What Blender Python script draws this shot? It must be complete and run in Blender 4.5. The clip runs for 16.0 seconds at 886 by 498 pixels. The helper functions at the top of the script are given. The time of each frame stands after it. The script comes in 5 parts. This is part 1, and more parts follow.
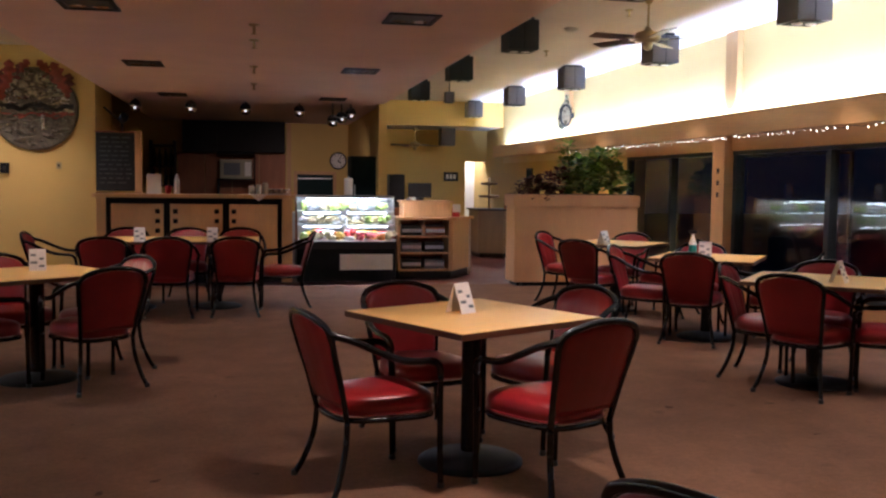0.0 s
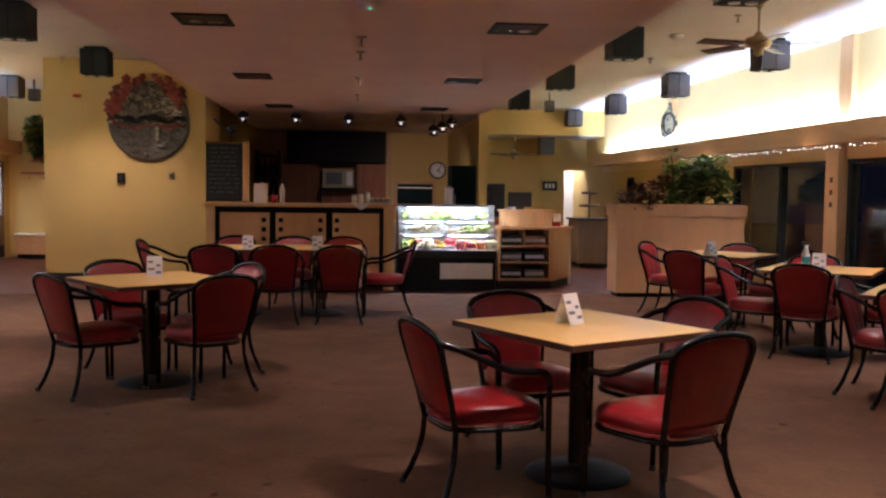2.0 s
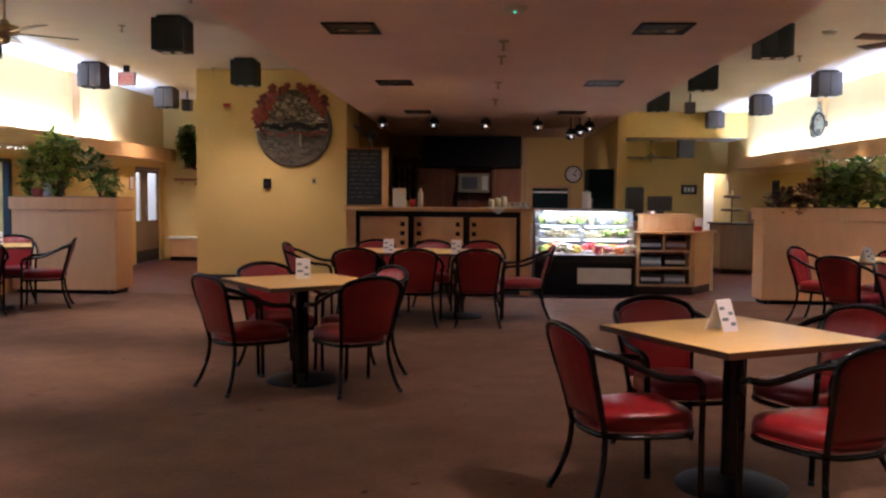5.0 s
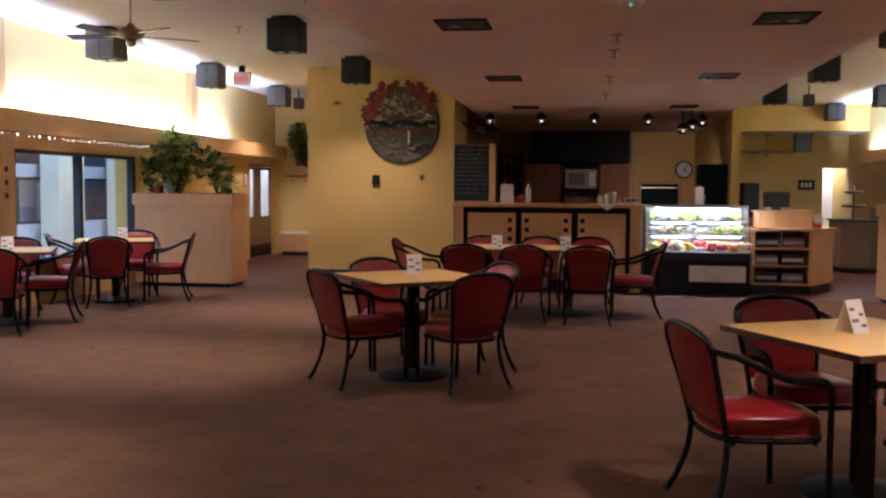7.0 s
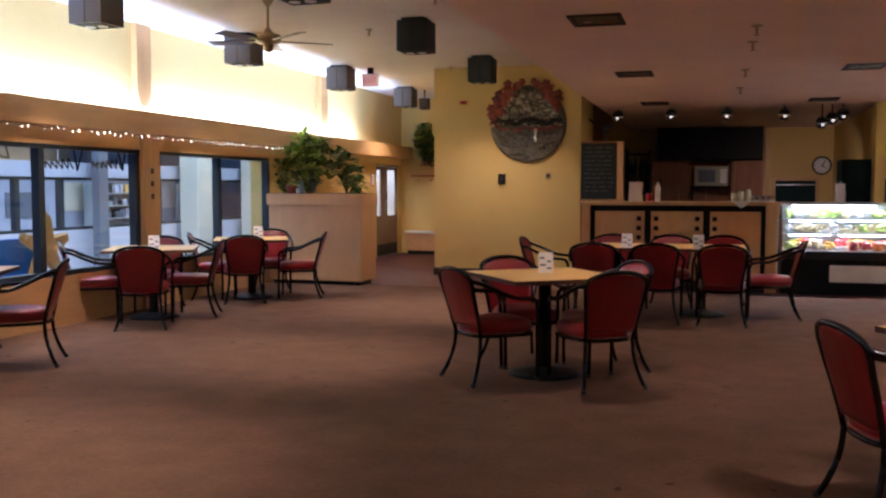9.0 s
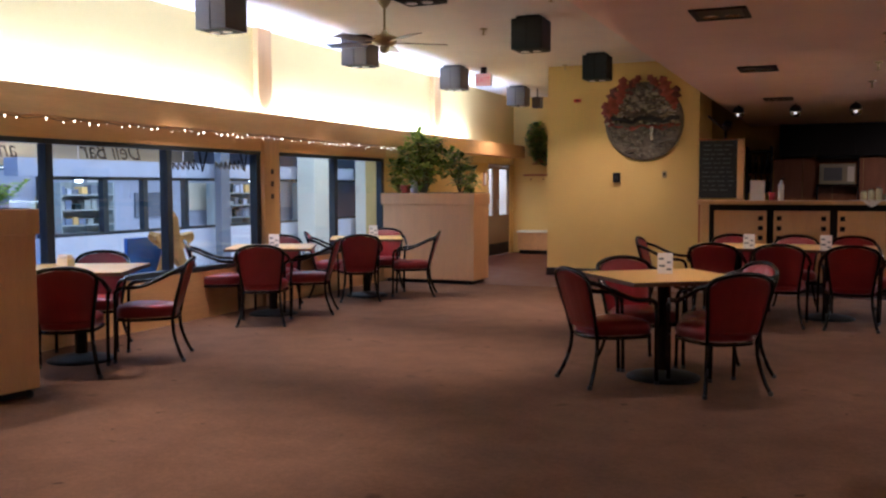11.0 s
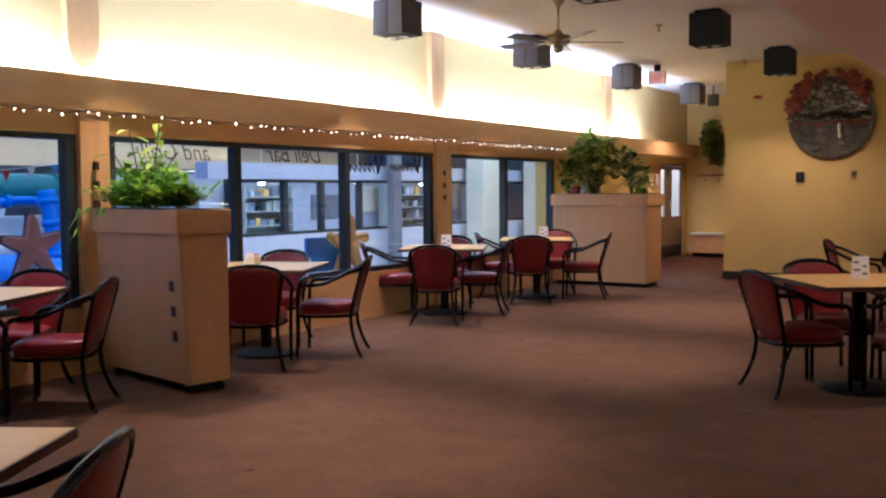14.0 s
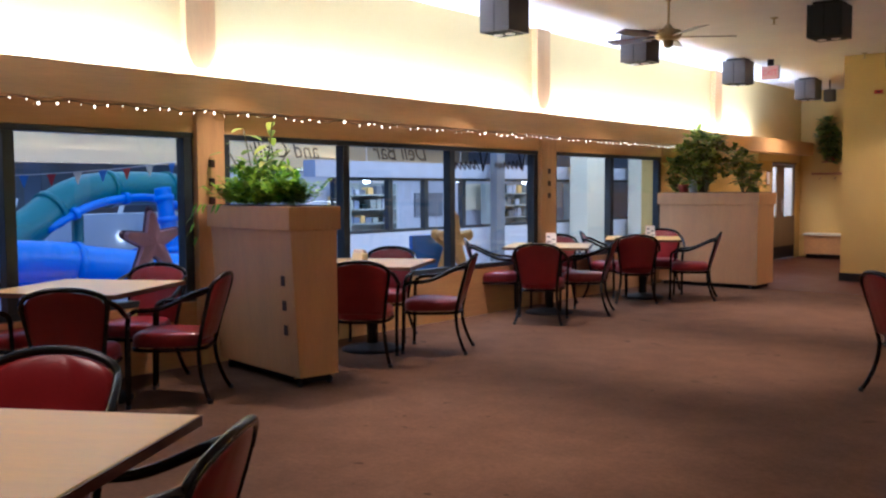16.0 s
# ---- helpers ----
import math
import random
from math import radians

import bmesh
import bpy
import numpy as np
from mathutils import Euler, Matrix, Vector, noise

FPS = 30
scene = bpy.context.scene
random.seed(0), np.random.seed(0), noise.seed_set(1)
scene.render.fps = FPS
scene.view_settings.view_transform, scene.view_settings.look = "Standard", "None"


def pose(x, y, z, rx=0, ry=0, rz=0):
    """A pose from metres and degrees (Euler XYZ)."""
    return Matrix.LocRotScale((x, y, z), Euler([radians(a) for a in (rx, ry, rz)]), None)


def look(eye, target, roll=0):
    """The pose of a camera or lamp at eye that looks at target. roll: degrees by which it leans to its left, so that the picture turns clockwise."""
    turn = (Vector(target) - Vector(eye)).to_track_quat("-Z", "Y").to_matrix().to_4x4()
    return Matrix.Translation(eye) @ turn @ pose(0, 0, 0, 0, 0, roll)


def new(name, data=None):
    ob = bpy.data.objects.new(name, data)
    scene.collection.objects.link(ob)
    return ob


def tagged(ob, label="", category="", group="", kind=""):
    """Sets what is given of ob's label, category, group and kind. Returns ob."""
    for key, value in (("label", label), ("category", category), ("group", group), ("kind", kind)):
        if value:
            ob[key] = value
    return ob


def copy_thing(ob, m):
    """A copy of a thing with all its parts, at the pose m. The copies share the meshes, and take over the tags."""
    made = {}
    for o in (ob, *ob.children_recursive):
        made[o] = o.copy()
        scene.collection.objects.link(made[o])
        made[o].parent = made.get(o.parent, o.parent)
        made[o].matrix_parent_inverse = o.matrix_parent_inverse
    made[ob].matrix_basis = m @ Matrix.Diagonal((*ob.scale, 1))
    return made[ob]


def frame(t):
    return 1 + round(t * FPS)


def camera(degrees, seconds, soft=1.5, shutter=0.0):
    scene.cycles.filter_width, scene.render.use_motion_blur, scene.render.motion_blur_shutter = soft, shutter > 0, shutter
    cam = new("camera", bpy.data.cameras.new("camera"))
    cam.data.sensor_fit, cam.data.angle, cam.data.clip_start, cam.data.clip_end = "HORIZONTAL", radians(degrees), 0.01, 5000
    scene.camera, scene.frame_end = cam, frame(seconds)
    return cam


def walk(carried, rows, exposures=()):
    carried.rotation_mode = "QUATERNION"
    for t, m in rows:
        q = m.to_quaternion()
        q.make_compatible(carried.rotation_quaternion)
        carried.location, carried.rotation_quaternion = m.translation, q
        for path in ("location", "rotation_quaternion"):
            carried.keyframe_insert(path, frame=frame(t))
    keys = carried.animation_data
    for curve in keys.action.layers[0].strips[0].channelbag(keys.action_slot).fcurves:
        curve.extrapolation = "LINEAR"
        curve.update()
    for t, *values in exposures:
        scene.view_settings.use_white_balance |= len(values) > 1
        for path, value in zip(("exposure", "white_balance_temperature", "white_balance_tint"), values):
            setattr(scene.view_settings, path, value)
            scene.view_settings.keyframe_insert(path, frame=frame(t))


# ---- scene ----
cam = camera(50.9, 16.0, soft=2.3)
PATH = [
    (0, (0.351, 0.07, 1.403), (0.75, 2.025, 1.26), 0.7),
    (0.5, (0.335, 0.066, 1.401), (0.685, 2.03, 1.26), 0.6),
    (1, (0.321, 0.067, 1.411), (0.624, 2.039, 1.274), 0.7),
    (1.5, (0.3, 0.073, 1.41), (0.55, 2.053, 1.28), 0.6),
    (2, (0.291, 0.086, 1.405), (0.487, 2.073, 1.279), 0.7),
    (2.5, (0.276, 0.083, 1.406), (0.421, 2.074, 1.282), 0.6),
    (3, (0.262, 0.084, 1.407), (0.358, 2.078, 1.285), 0.6),
    (3.5, (0.253, 0.083, 1.405), (0.301, 2.079, 1.287), 0.7),
    (4, (0.242, 0.087, 1.403), (0.244, 2.083, 1.287), 0.6),
    (6.5, (0.167, 0.09, 1.391), (-0.072, 2.072, 1.263), 0.5),
    (7, (0.154, 0.095, 1.398), (-0.151, 2.067, 1.269), 0.4),
    (7.5, (0.129, 0.092, 1.395), (-0.242, 2.053, 1.268), 0.3),
    (8, (0.114, 0.091, 1.392), (-0.319, 2.04, 1.264), 0.4),
    (8.5, (0.093, 0.089, 1.389), (-0.401, 2.022, 1.259), 0.3),
    (9, (0.075, 0.077, 1.387), (-0.482, 1.993, 1.256), 0.0),
    (11.5, (0.007, 0.088, 1.39), (-0.824, 1.902, 1.257), -0.2),
    (12, (-0.015, 0.092, 1.384), (-0.9, 1.881, 1.25), -0.3),
    (12.5, (-0.03, 0.09, 1.384), (-0.968, 1.851, 1.249), -0.3),
    (13, (-0.029, 0.077, 1.381), (-1.02, 1.809, 1.248), -0.3),
    (13.5, (-0.047, 0.084, 1.377), (-1.09, 1.786, 1.249), -0.3),
    (14, (-0.056, 0.077, 1.376), (-1.145, 1.75, 1.25), -0.4),
    (14.5, (-0.077, 0.078, 1.372), (-1.209, 1.722, 1.246), -0.4),
    (15, (-0.089, 0.078, 1.371), (-1.265, 1.69, 1.245), -0.3),
    (15.5, (-0.094, 0.063, 1.37), (-1.313, 1.644, 1.242), -0.3),
    (16, (-0.105, 0.061, 1.365), (-1.367, 1.608, 1.238), -0.3),
]
walk(cam, [(t, look(eye, target, roll)) for t, eye, target, roll in PATH], [(0.0, 0.08, 5450, 21), (16.0, 0.08, 5450, 21)])

# ---- light ----
world = bpy.data.worlds.new("night")
scene.world = world
world.use_nodes = True
world.node_tree.nodes["Background"].inputs["Color"].default_value = (0.002, 0.003, 0.006, 1)
world.node_tree.nodes["Background"].inputs["Strength"].default_value = 1.0
scene.view_settings.exposure = 0.0

WARM = (1.0, 0.75, 0.56)
COOL = (0.60, 0.77, 1.0)


def area(name, place, target, size, power, colour):
    d = bpy.data.lights.new(name, "AREA")
    d.shape, d.size, d.size_y, d.energy, d.color = "RECTANGLE", size[0], size[1], power, colour
    ob = new(name, d)
    m = look(place, target)
    ob.matrix_world = m
    return ob


def spot(name, place, power, colour, angle=100, blend=0.9, radius=0.11, target=None):
    d = bpy.data.lights.new(name, "SPOT")
    d.energy, d.color, d.spot_size, d.spot_blend, d.shadow_soft_size = power, colour, radians(angle), blend, radius
    ob = new(name, d)
    ob.matrix_world = look(place, target or (place[0], place[1] + 0.001, 0))
    return ob


COVE_L, COVE_R, DOWN = 117.0, 118.0, 128.0
# fluorescent cove tubes behind both fascias, one run per bay
for y0, y1 in ((1.0, 4.5), (4.7, 9.3), (9.6, 14.2), (14.4, 16.2)):
    ob = area("cove_tube_lamp", (-6.215, (y0 + y1) / 2, 2.12), (-6.3, (y0 + y1) / 2 + 0.0, 3.2), (0.07, y1 - y0), COVE_L * (1.5 if y0 > 14 else 1.0) * (y1 - y0) / 4, COOL)
    ob.matrix_world = pose(-6.215, (y0 + y1) / 2, 2.12, 0, 180, 0)
for y0, y1 in ((3.2, 6.3), (6.5, 10.4), (10.6, 14.6), (14.8, 21.0)):
    ob = area("cove_tube_lamp", (0, 0, 0), (0, 0, 1), (0.07, y1 - y0), COVE_R * (y1 - y0) / 4, COOL)
    ob.matrix_world = pose(5.955, (y0 + y1) / 2, 2.12, 0, 180, 0)
# recessed downlights in the lowered ceiling
# rows below y=1 are out of view, added to brighten the near ceiling and floor
for y, west, east in ((-2.6, 0.8, 0.8), (0.3, 0.35, 0.8), (3.6, 0.35, 2.2), (6.92, 0.75, 1.0), (10.25, 0.85, 0.85), (13.85, 0.32, 0.6)):
    spot("downlight_lamp", (-0.76, y, 2.585), DOWN * west, WARM)
    spot("downlight_lamp", (1.49, y, 2.585), DOWN * east, WARM)

# two fill spots added below the globes to brighten the kitchen wall and clock
spot("kitchen_fill", (1.56, 14.80, 2.20), 110, WARM, 54, 0.9, 0.05, (1.95, 19.9, 0.9))
spot("kitchen_fill", (0.236, 14.86, 2.36), 40, WARM, 50, 0.9, 0.05, (0.3, 19.9, 0.7))

# lamps inside the box downlights
# boxes below y=5 hang out of view, added to light the near tables
BOXES_L = [(-5.5, 1.85), (-3.15, 0.95), (-5.5, 4.75), (-5.5, 7.65), (-5.5, 10.5), (-5.5, 13.6), (-5.5, 16.75), (-3.15, 4.0), (-3.15, 7.1), (-3.15, 10.1), (-3.15, 13.2)]
BOXES_R = [(5.3, 4.8), (5.3, 7.9), (5.3, 11.0), (5.3, 14.3), (5.3, 17.6), (5.3, 21.0), (3.32, 4.0), (3.32, 7.2), (3.32, 10.4), (3.32, 13.6), (3.32, 17.0)]
for x, y in BOXES_L:
    power, cone, blend = 170, 82, 0.7
    if y < 2:
        power = 105
    elif y > 16:
        power, cone = 130, 130
    elif x > -4 and y > 12:
        power, cone = 105, 130
    elif x > -4:
        power, cone, blend = 260, 68, 1.0
    elif y > 10:
        power = 110
    spot("box_lamp", (x, y, 2.87), power, WARM, cone, blend, 0.06)
for x, y in BOXES_R:
    if y < 20:
        spot("box_lamp", (x, y, 2.87), 120, WARM, 80, 0.7, 0.06)

# ---- materials ----


def mat(name, colour, rough=0.6, metal=0.0, vary=0.15, scale=6.0, fine=60.0, bump=0.0, spec=0.5, stretch=None, coat=0.0, second=None, rvary=0.08):
    """A surface with variation at two scales, and fine relief."""
    m = bpy.data.materials.new(name)
    m.use_nodes = True
    nt = m.node_tree
    b = nt.nodes["Principled BSDF"]
    tc = nt.nodes.new("ShaderNodeTexCoord")
    mp = nt.nodes.new("ShaderNodeMapping")
    nt.links.new(tc.outputs["Object"], mp.inputs["Vector"])
    if stretch:
        mp.inputs["Scale"].default_value = stretch
    n1, n2 = nt.nodes.new("ShaderNodeTexNoise"), nt.nodes.new("ShaderNodeTexNoise")
    n1.inputs["Scale"].default_value, n2.inputs["Scale"].default_value = scale, fine
    n1.inputs["Detail"].default_value, n2.inputs["Detail"].default_value = 3, 2
    for n in (n1, n2):
        nt.links.new(mp.outputs["Vector"], n.inputs["Vector"])
    add = nt.nodes.new("ShaderNodeMath")
    add.operation = "MULTIPLY_ADD"
    add.inputs[1].default_value = 0.6
    nt.links.new(n1.outputs["Fac"], add.inputs[0])
    half = nt.nodes.new("ShaderNodeMath")
    half.operation = "MULTIPLY"
    half.inputs[1].default_value = 0.4
    nt.links.new(n2.outputs["Fac"], half.inputs[0])
    nt.links.new(half.outputs[0], add.inputs[2])
    ramp = nt.nodes.new("ShaderNodeValToRGB")
    ramp.color_ramp.elements[0].position, ramp.color_ramp.elements[1].position = 0.3, 0.7
    c = np.array(colour)
    lo, hi = c * (1 - vary), np.minimum(c * (1 + vary), 0.95)
    if second:
        lo = np.array(second)
    ramp.color_ramp.elements[0].color, ramp.color_ramp.elements[1].color = (*lo, 1), (*hi, 1)
    nt.links.new(add.outputs[0], ramp.inputs[0])
    nt.links.new(ramp.outputs[0], b.inputs["Base Color"])
    rr = nt.nodes.new("ShaderNodeMapRange")
    rr.inputs["To Min"].default_value, rr.inputs["To Max"].default_value = max(0.02, rough - rvary), min(1, rough + rvary)
    nt.links.new(n1.outputs["Fac"], rr.inputs["Value"])
    nt.links.new(rr.outputs[0], b.inputs["Roughness"])
    b.inputs["Metallic"].default_value = metal
    b.inputs["Specular IOR Level"].default_value = spec
    b.inputs["Coat Weight"].default_value = coat
    if bump:
        bp = nt.nodes.new("ShaderNodeBump")
        bp.inputs["Strength"].default_value, bp.inputs["Distance"].default_value = bump, 0.004
        nt.links.new(n2.outputs["Fac"], bp.inputs["Height"])
        nt.links.new(bp.outputs[0], b.inputs["Normal"])
    return m


def glow(name, colour, strength):
    m = bpy.data.materials.new(name)
    m.use_nodes = True
    b = m.node_tree.nodes["Principled BSDF"]
    b.inputs["Base Color"].default_value = (*colour, 1)
    b.inputs["Emission Color"].default_value = (*colour, 1)
    b.inputs["Emission Strength"].default_value = strength
    return m


def glass(name, colour=(1, 1, 1), rough=0.0):
    m = bpy.data.materials.new(name)
    m.use_nodes = True
    nt = m.node_tree
    nt.nodes.remove(nt.nodes["Principled BSDF"])
    g = nt.nodes.new("ShaderNodeBsdfGlass")
    g.inputs["Color"].default_value, g.inputs["Roughness"].default_value, g.inputs["IOR"].default_value = (*colour, 1), rough, 1.5
    nt.links.new(g.outputs[0], nt.nodes["Material Output"].inputs["Surface"])
    return m


def carpet_mat():
    """Loop-pile carpet: broad uneven tone, fine pile and a few dark spill marks."""
    m = mat("carpet", (0.182, 0.097, 0.056), 0.95, vary=0.22, scale=3.6, fine=85, bump=0.6, spec=0.08)
    nt = m.node_tree
    b = nt.nodes["Principled BSDF"]
    base = b.inputs["Base Color"].links[0].from_socket
    tc = nt.nodes.new("ShaderNodeTexCoord")
    last = base
    for scale, lo, hi, dark in ((2.3, 0.70, 0.76, 0.55), (7.0, 0.715, 0.75, 0.45), (0.45, 0.35, 0.75, 0.82), (26.0, 0.35, 0.70, 0.86)):
        n, r = nt.nodes.new("ShaderNodeTexNoise"), nt.nodes.new("ShaderNodeMapRange")
        n.inputs["Scale"].default_value, n.inputs["Detail"].default_value = scale, 2
        nt.links.new(tc.outputs["Object"], n.inputs["Vector"])
        nt.links.new(n.outputs["Fac"], r.inputs["Value"])
        r.inputs["From Min"].default_value, r.inputs["From Max"].default_value = lo, hi
        r.inputs["To Min"].default_value, r.inputs["To Max"].default_value = 1.0, dark
        mx = nt.nodes.new("ShaderNodeVectorMath")
        mx.operation = "SCALE"
        nt.links.new(last, mx.inputs[0])
        nt.links.new(r.outputs[0], mx.inputs["Scale"])
        last = mx.outputs[0]
    nt.links.new(last, b.inputs["Base Color"])
    return m


M = {
    "carpet": carpet_mat(),
    # the same yellow paint, paled here to carry the wash of the coves
    "yellow_cove_lit": mat("yellow_paint_cove_lit", (0.74, 0.57, 0.25), 0.7, vary=0.05, scale=1.5, fine=90, bump=0.08, spec=0.3),
    "tile": mat("floor_tile", (0.078, 0.020, 0.012), 0.42, vary=0.3, scale=3, fine=30, bump=0.05, spec=0.2),
    "yellow": mat("yellow_paint", (0.68, 0.47, 0.15), 0.7, vary=0.05, scale=1.5, fine=90, bump=0.08, spec=0.3),
    "ceil": mat("ceiling_paint", (0.82, 0.77, 0.72), 0.9, vary=0.05, scale=2, fine=120, bump=0.15, spec=0.2),
    "drop": mat("lowered_ceiling_paint", (0.90, 0.74, 0.68), 0.9, vary=0.05, scale=2, fine=120, bump=0.15, spec=0.2),
    "maple": mat("maple_veneer", (0.62, 0.35, 0.145), 0.45, vary=0.12, scale=2.5, fine=14, stretch=(6, 6, 0.8), bump=0.03),
    "maple_h": mat("maple_veneer_level", (0.62, 0.35, 0.145), 0.45, vary=0.12, scale=2.5, fine=14, stretch=(6, 0.7, 6), bump=0.03),
    "planter": mat("pale_maple_laminate", (0.64, 0.34, 0.145), 0.5, vary=0.08, scale=2.0, fine=16, stretch=(5, 5, 0.8), bump=0.02),
    "fascia": mat("fascia_maple", (0.70, 0.415, 0.165), 0.5, vary=0.1, scale=2.0, fine=12, stretch=(6, 0.5, 6), bump=0.02),
    "top": mat("table_laminate", (0.77, 0.48, 0.15), 0.32, vary=0.08, scale=3, fine=26, stretch=(1, 7, 1)),
    "edge": mat("table_edge", (0.10, 0.04, 0.02), 0.4, vary=0.2),
    "black": mat("black_metal", (0.004, 0.004, 0.005), 0.24, vary=0.2, scale=8, fine=80, spec=0.36, rvary=0.10),
    "base": mat("black_cast_iron", (0.006, 0.006, 0.006), 0.55, vary=0.3, scale=6, fine=90, bump=0.1, spec=0.25),
    "blackmatte": mat("black_laminate", (0.006, 0.006, 0.008), 0.6, vary=0.3, spec=0.25),
    "red": mat("red_vinyl", (0.235, 0.011, 0.013), 0.32, vary=0.14, scale=7, fine=120, bump=0.12, rvary=0.1),
    "grey": mat("grey_metal_box", (0.085, 0.075, 0.08), 0.55, vary=0.08, scale=4, fine=60),
    # shaded copy of the grey box, near-black for the faces turned from the cove
    "boxshaded": mat("grey_metal_box_shaded", (0.004, 0.006, 0.007), 0.6, vary=0.15, scale=4, fine=60),
    "white": mat("white_paint", (0.78, 0.76, 0.72), 0.6, vary=0.05),
    "card": mat("white_card", (0.80, 0.76, 0.74), 0.5, vary=0.04, scale=20),
    "ink": mat("dark_ink", (0.03, 0.025, 0.03), 0.7),
    "soil": mat("soil", (0.03, 0.02, 0.012), 0.95, vary=0.4),
    "inlay": mat("dark_brown_inlay", (0.045, 0.018, 0.012), 0.5, vary=0.3),
    "frame": mat("dark_window_frame", (0.025, 0.035, 0.04), 0.4, vary=0.2),
    "glass": glass("window_glass"),
    "kick0": mat("black_rubber", (0.01, 0.01, 0.01), 0.5),
    "brown": mat("brown_door", (0.23, 0.15, 0.085), 0.5, vary=0.12, scale=3, fine=20, stretch=(5, 5, 0.7)),
}

# ---- mesh helpers ----


def bm_box(bm, lo, hi, bevel=0.0, m=None):
    geo = bmesh.ops.create_cube(bm, size=1.0)["verts"]
    lo, hi = Vector(lo), Vector(hi)
    mat4 = Matrix.Translation((lo + hi) / 2) @ Matrix.Diagonal((*(hi - lo), 1))
    if m is not None:
        mat4 = m @ mat4
    bmesh.ops.transform(bm, matrix=mat4, verts=geo)
    if bevel:
        edges = {e for v in geo for e in v.link_edges}
        bmesh.ops.bevel(bm, geom=list(edges), offset=bevel, segments=2, affect="EDGES", profile=0.6)
    return bm


def smooth_path(points, steps=6):
    """A Catmull-Rom line through the points."""
    p = [Vector(a) for a in points]
    p = [p[0] * 2 - p[1], *p, p[-1] * 2 - p[-2]]
    out = []
    for i in range(1, len(p) - 2):
        for k in range(steps):
            t = k / steps
            a, b, c, d = p[i - 1 : i + 3]
            out.append(0.5 * (2 * b + (c - a) * t + (2 * a - 5 * b + 4 * c - d) * t * t + (3 * b - a - 3 * c + d) * t**3))
    return [*out, p[-2]]


def bm_tube(bm, points, radius, seg=8, cap=True, flat=1.0):
    """A round bar along points; radius a number or one per point."""
    pts = [Vector(a) for a in points]
    radii = radius if isinstance(radius, (list, tuple)) else [radius] * len(pts)
    rings, side = [], None
    for i, p in enumerate(pts):
        d = (pts[min(i + 1, len(pts) - 1)] - pts[max(i - 1, 0)]).normalized()
        if side is None:
            side = d.cross(Vector((0, 0, 1)) if abs(d.z) < 0.9 else Vector((1, 0, 0))).normalized()
        side = (side - d * side.dot(d)).normalized()
        up = d.cross(side)
        rings.append([bm.verts.new(p + radii[i] * (math.cos(a) * side * flat + math.sin(a) * up)) for a in (2 * math.pi * k / seg for k in range(seg))])
    for a, b in zip(rings, rings[1:]):
        for k in range(seg):
            bm.faces.new((a[k], a[(k + 1) % seg], b[(k + 1) % seg], b[k])).smooth = True
    if cap:
        bm.faces.new(rings[0][::-1])
        bm.faces.new(rings[-1])
    return bm


def bm_lathe(bm, profile, seg=24, m=None, smooth=True):
    """A turned body from (radius, z) pairs, closed at both ends."""
    rings = []
    for r, z in profile:
        rings.append([bm.verts.new((m or Matrix()) @ Vector((r * math.cos(2 * math.pi * k / seg), r * math.sin(2 * math.pi * k / seg), z))) for k in range(seg)])
    for a, b in zip(rings, rings[1:]):
        for k in range(seg):
            bm.faces.new((a[k], a[(k + 1) % seg], b[(k + 1) % seg], b[k])).smooth = smooth
    bm.faces.new(rings[0][::-1])
    bm.faces.new(rings[-1])
    return bm


def done(bm, name, material):
    bmesh.ops.recalc_face_normals(bm, faces=bm.faces)
    me = bpy.data.meshes.new(name)
    bm.to_mesh(me)
    bm.free()
    me.materials.append(material)
    return me


def thing(name, label, category, group="", place=None, bm=None, material=None, kind=""):
    ob = new(name, done(bm, name, material) if bm else None)
    if place is not None:
        ob.matrix_basis = place
    return tagged(ob, label, category, group, kind)


def part(name, bm, material, parent, label="", place=None):
    ob = new(name, done(bm, name, material))
    ob.parent = parent
    if place is not None:
        ob.matrix_basis = place
    if label:
        ob["label"] = label
    return ob


def B(lo, hi, bevel=0.0):
    return bm_box(bmesh.new(), lo, hi, bevel)


def T(points, radius, seg=8, flat=1.0):
    return bm_tube(bmesh.new(), points, radius, seg, flat=flat)


def structure(name, lo, hi, material, label="", bevel=0.0):
    return thing(name, label, "", "", None, B(lo, hi, bevel), material, "structure")


# ---- the room ----
XL, XR, ZC, ZD = -6.25, 6.0, 3.27, 2.6   # window planes, ceiling, lowered ceiling
YB = -3.4                                # wall behind the camera
structure("ground", (-60, -60, -1.3), (60, 80, -1.2), M["base"], "dark ground outside")
structure("floor", (XL - 0.2, YB, -0.12), (XR + 0.2, 12.6, 0.0), M["carpet"], "mottled brown carpet")
structure("floor_tiled", (XL - 0.2, 12.6, -0.12), (XR + 0.2, 27.0, -0.004), M["tile"], "polished red-brown tile floor")
structure("ceiling", (XL - 0.4, YB - 0.2, ZC), (XR + 0.4, 21.3, ZC + 0.15), M["ceil"], "off-white ceiling")
structure("ceiling_lowered", (-1.62, YB, ZD), (2.33, 20.0, ZC - 0.008), M["drop"], "lowered plaster ceiling")
structure("wall_south", (XL - 0.4, YB - 0.2, 0), (XR + 0.4, YB, ZC), M["yellow"])
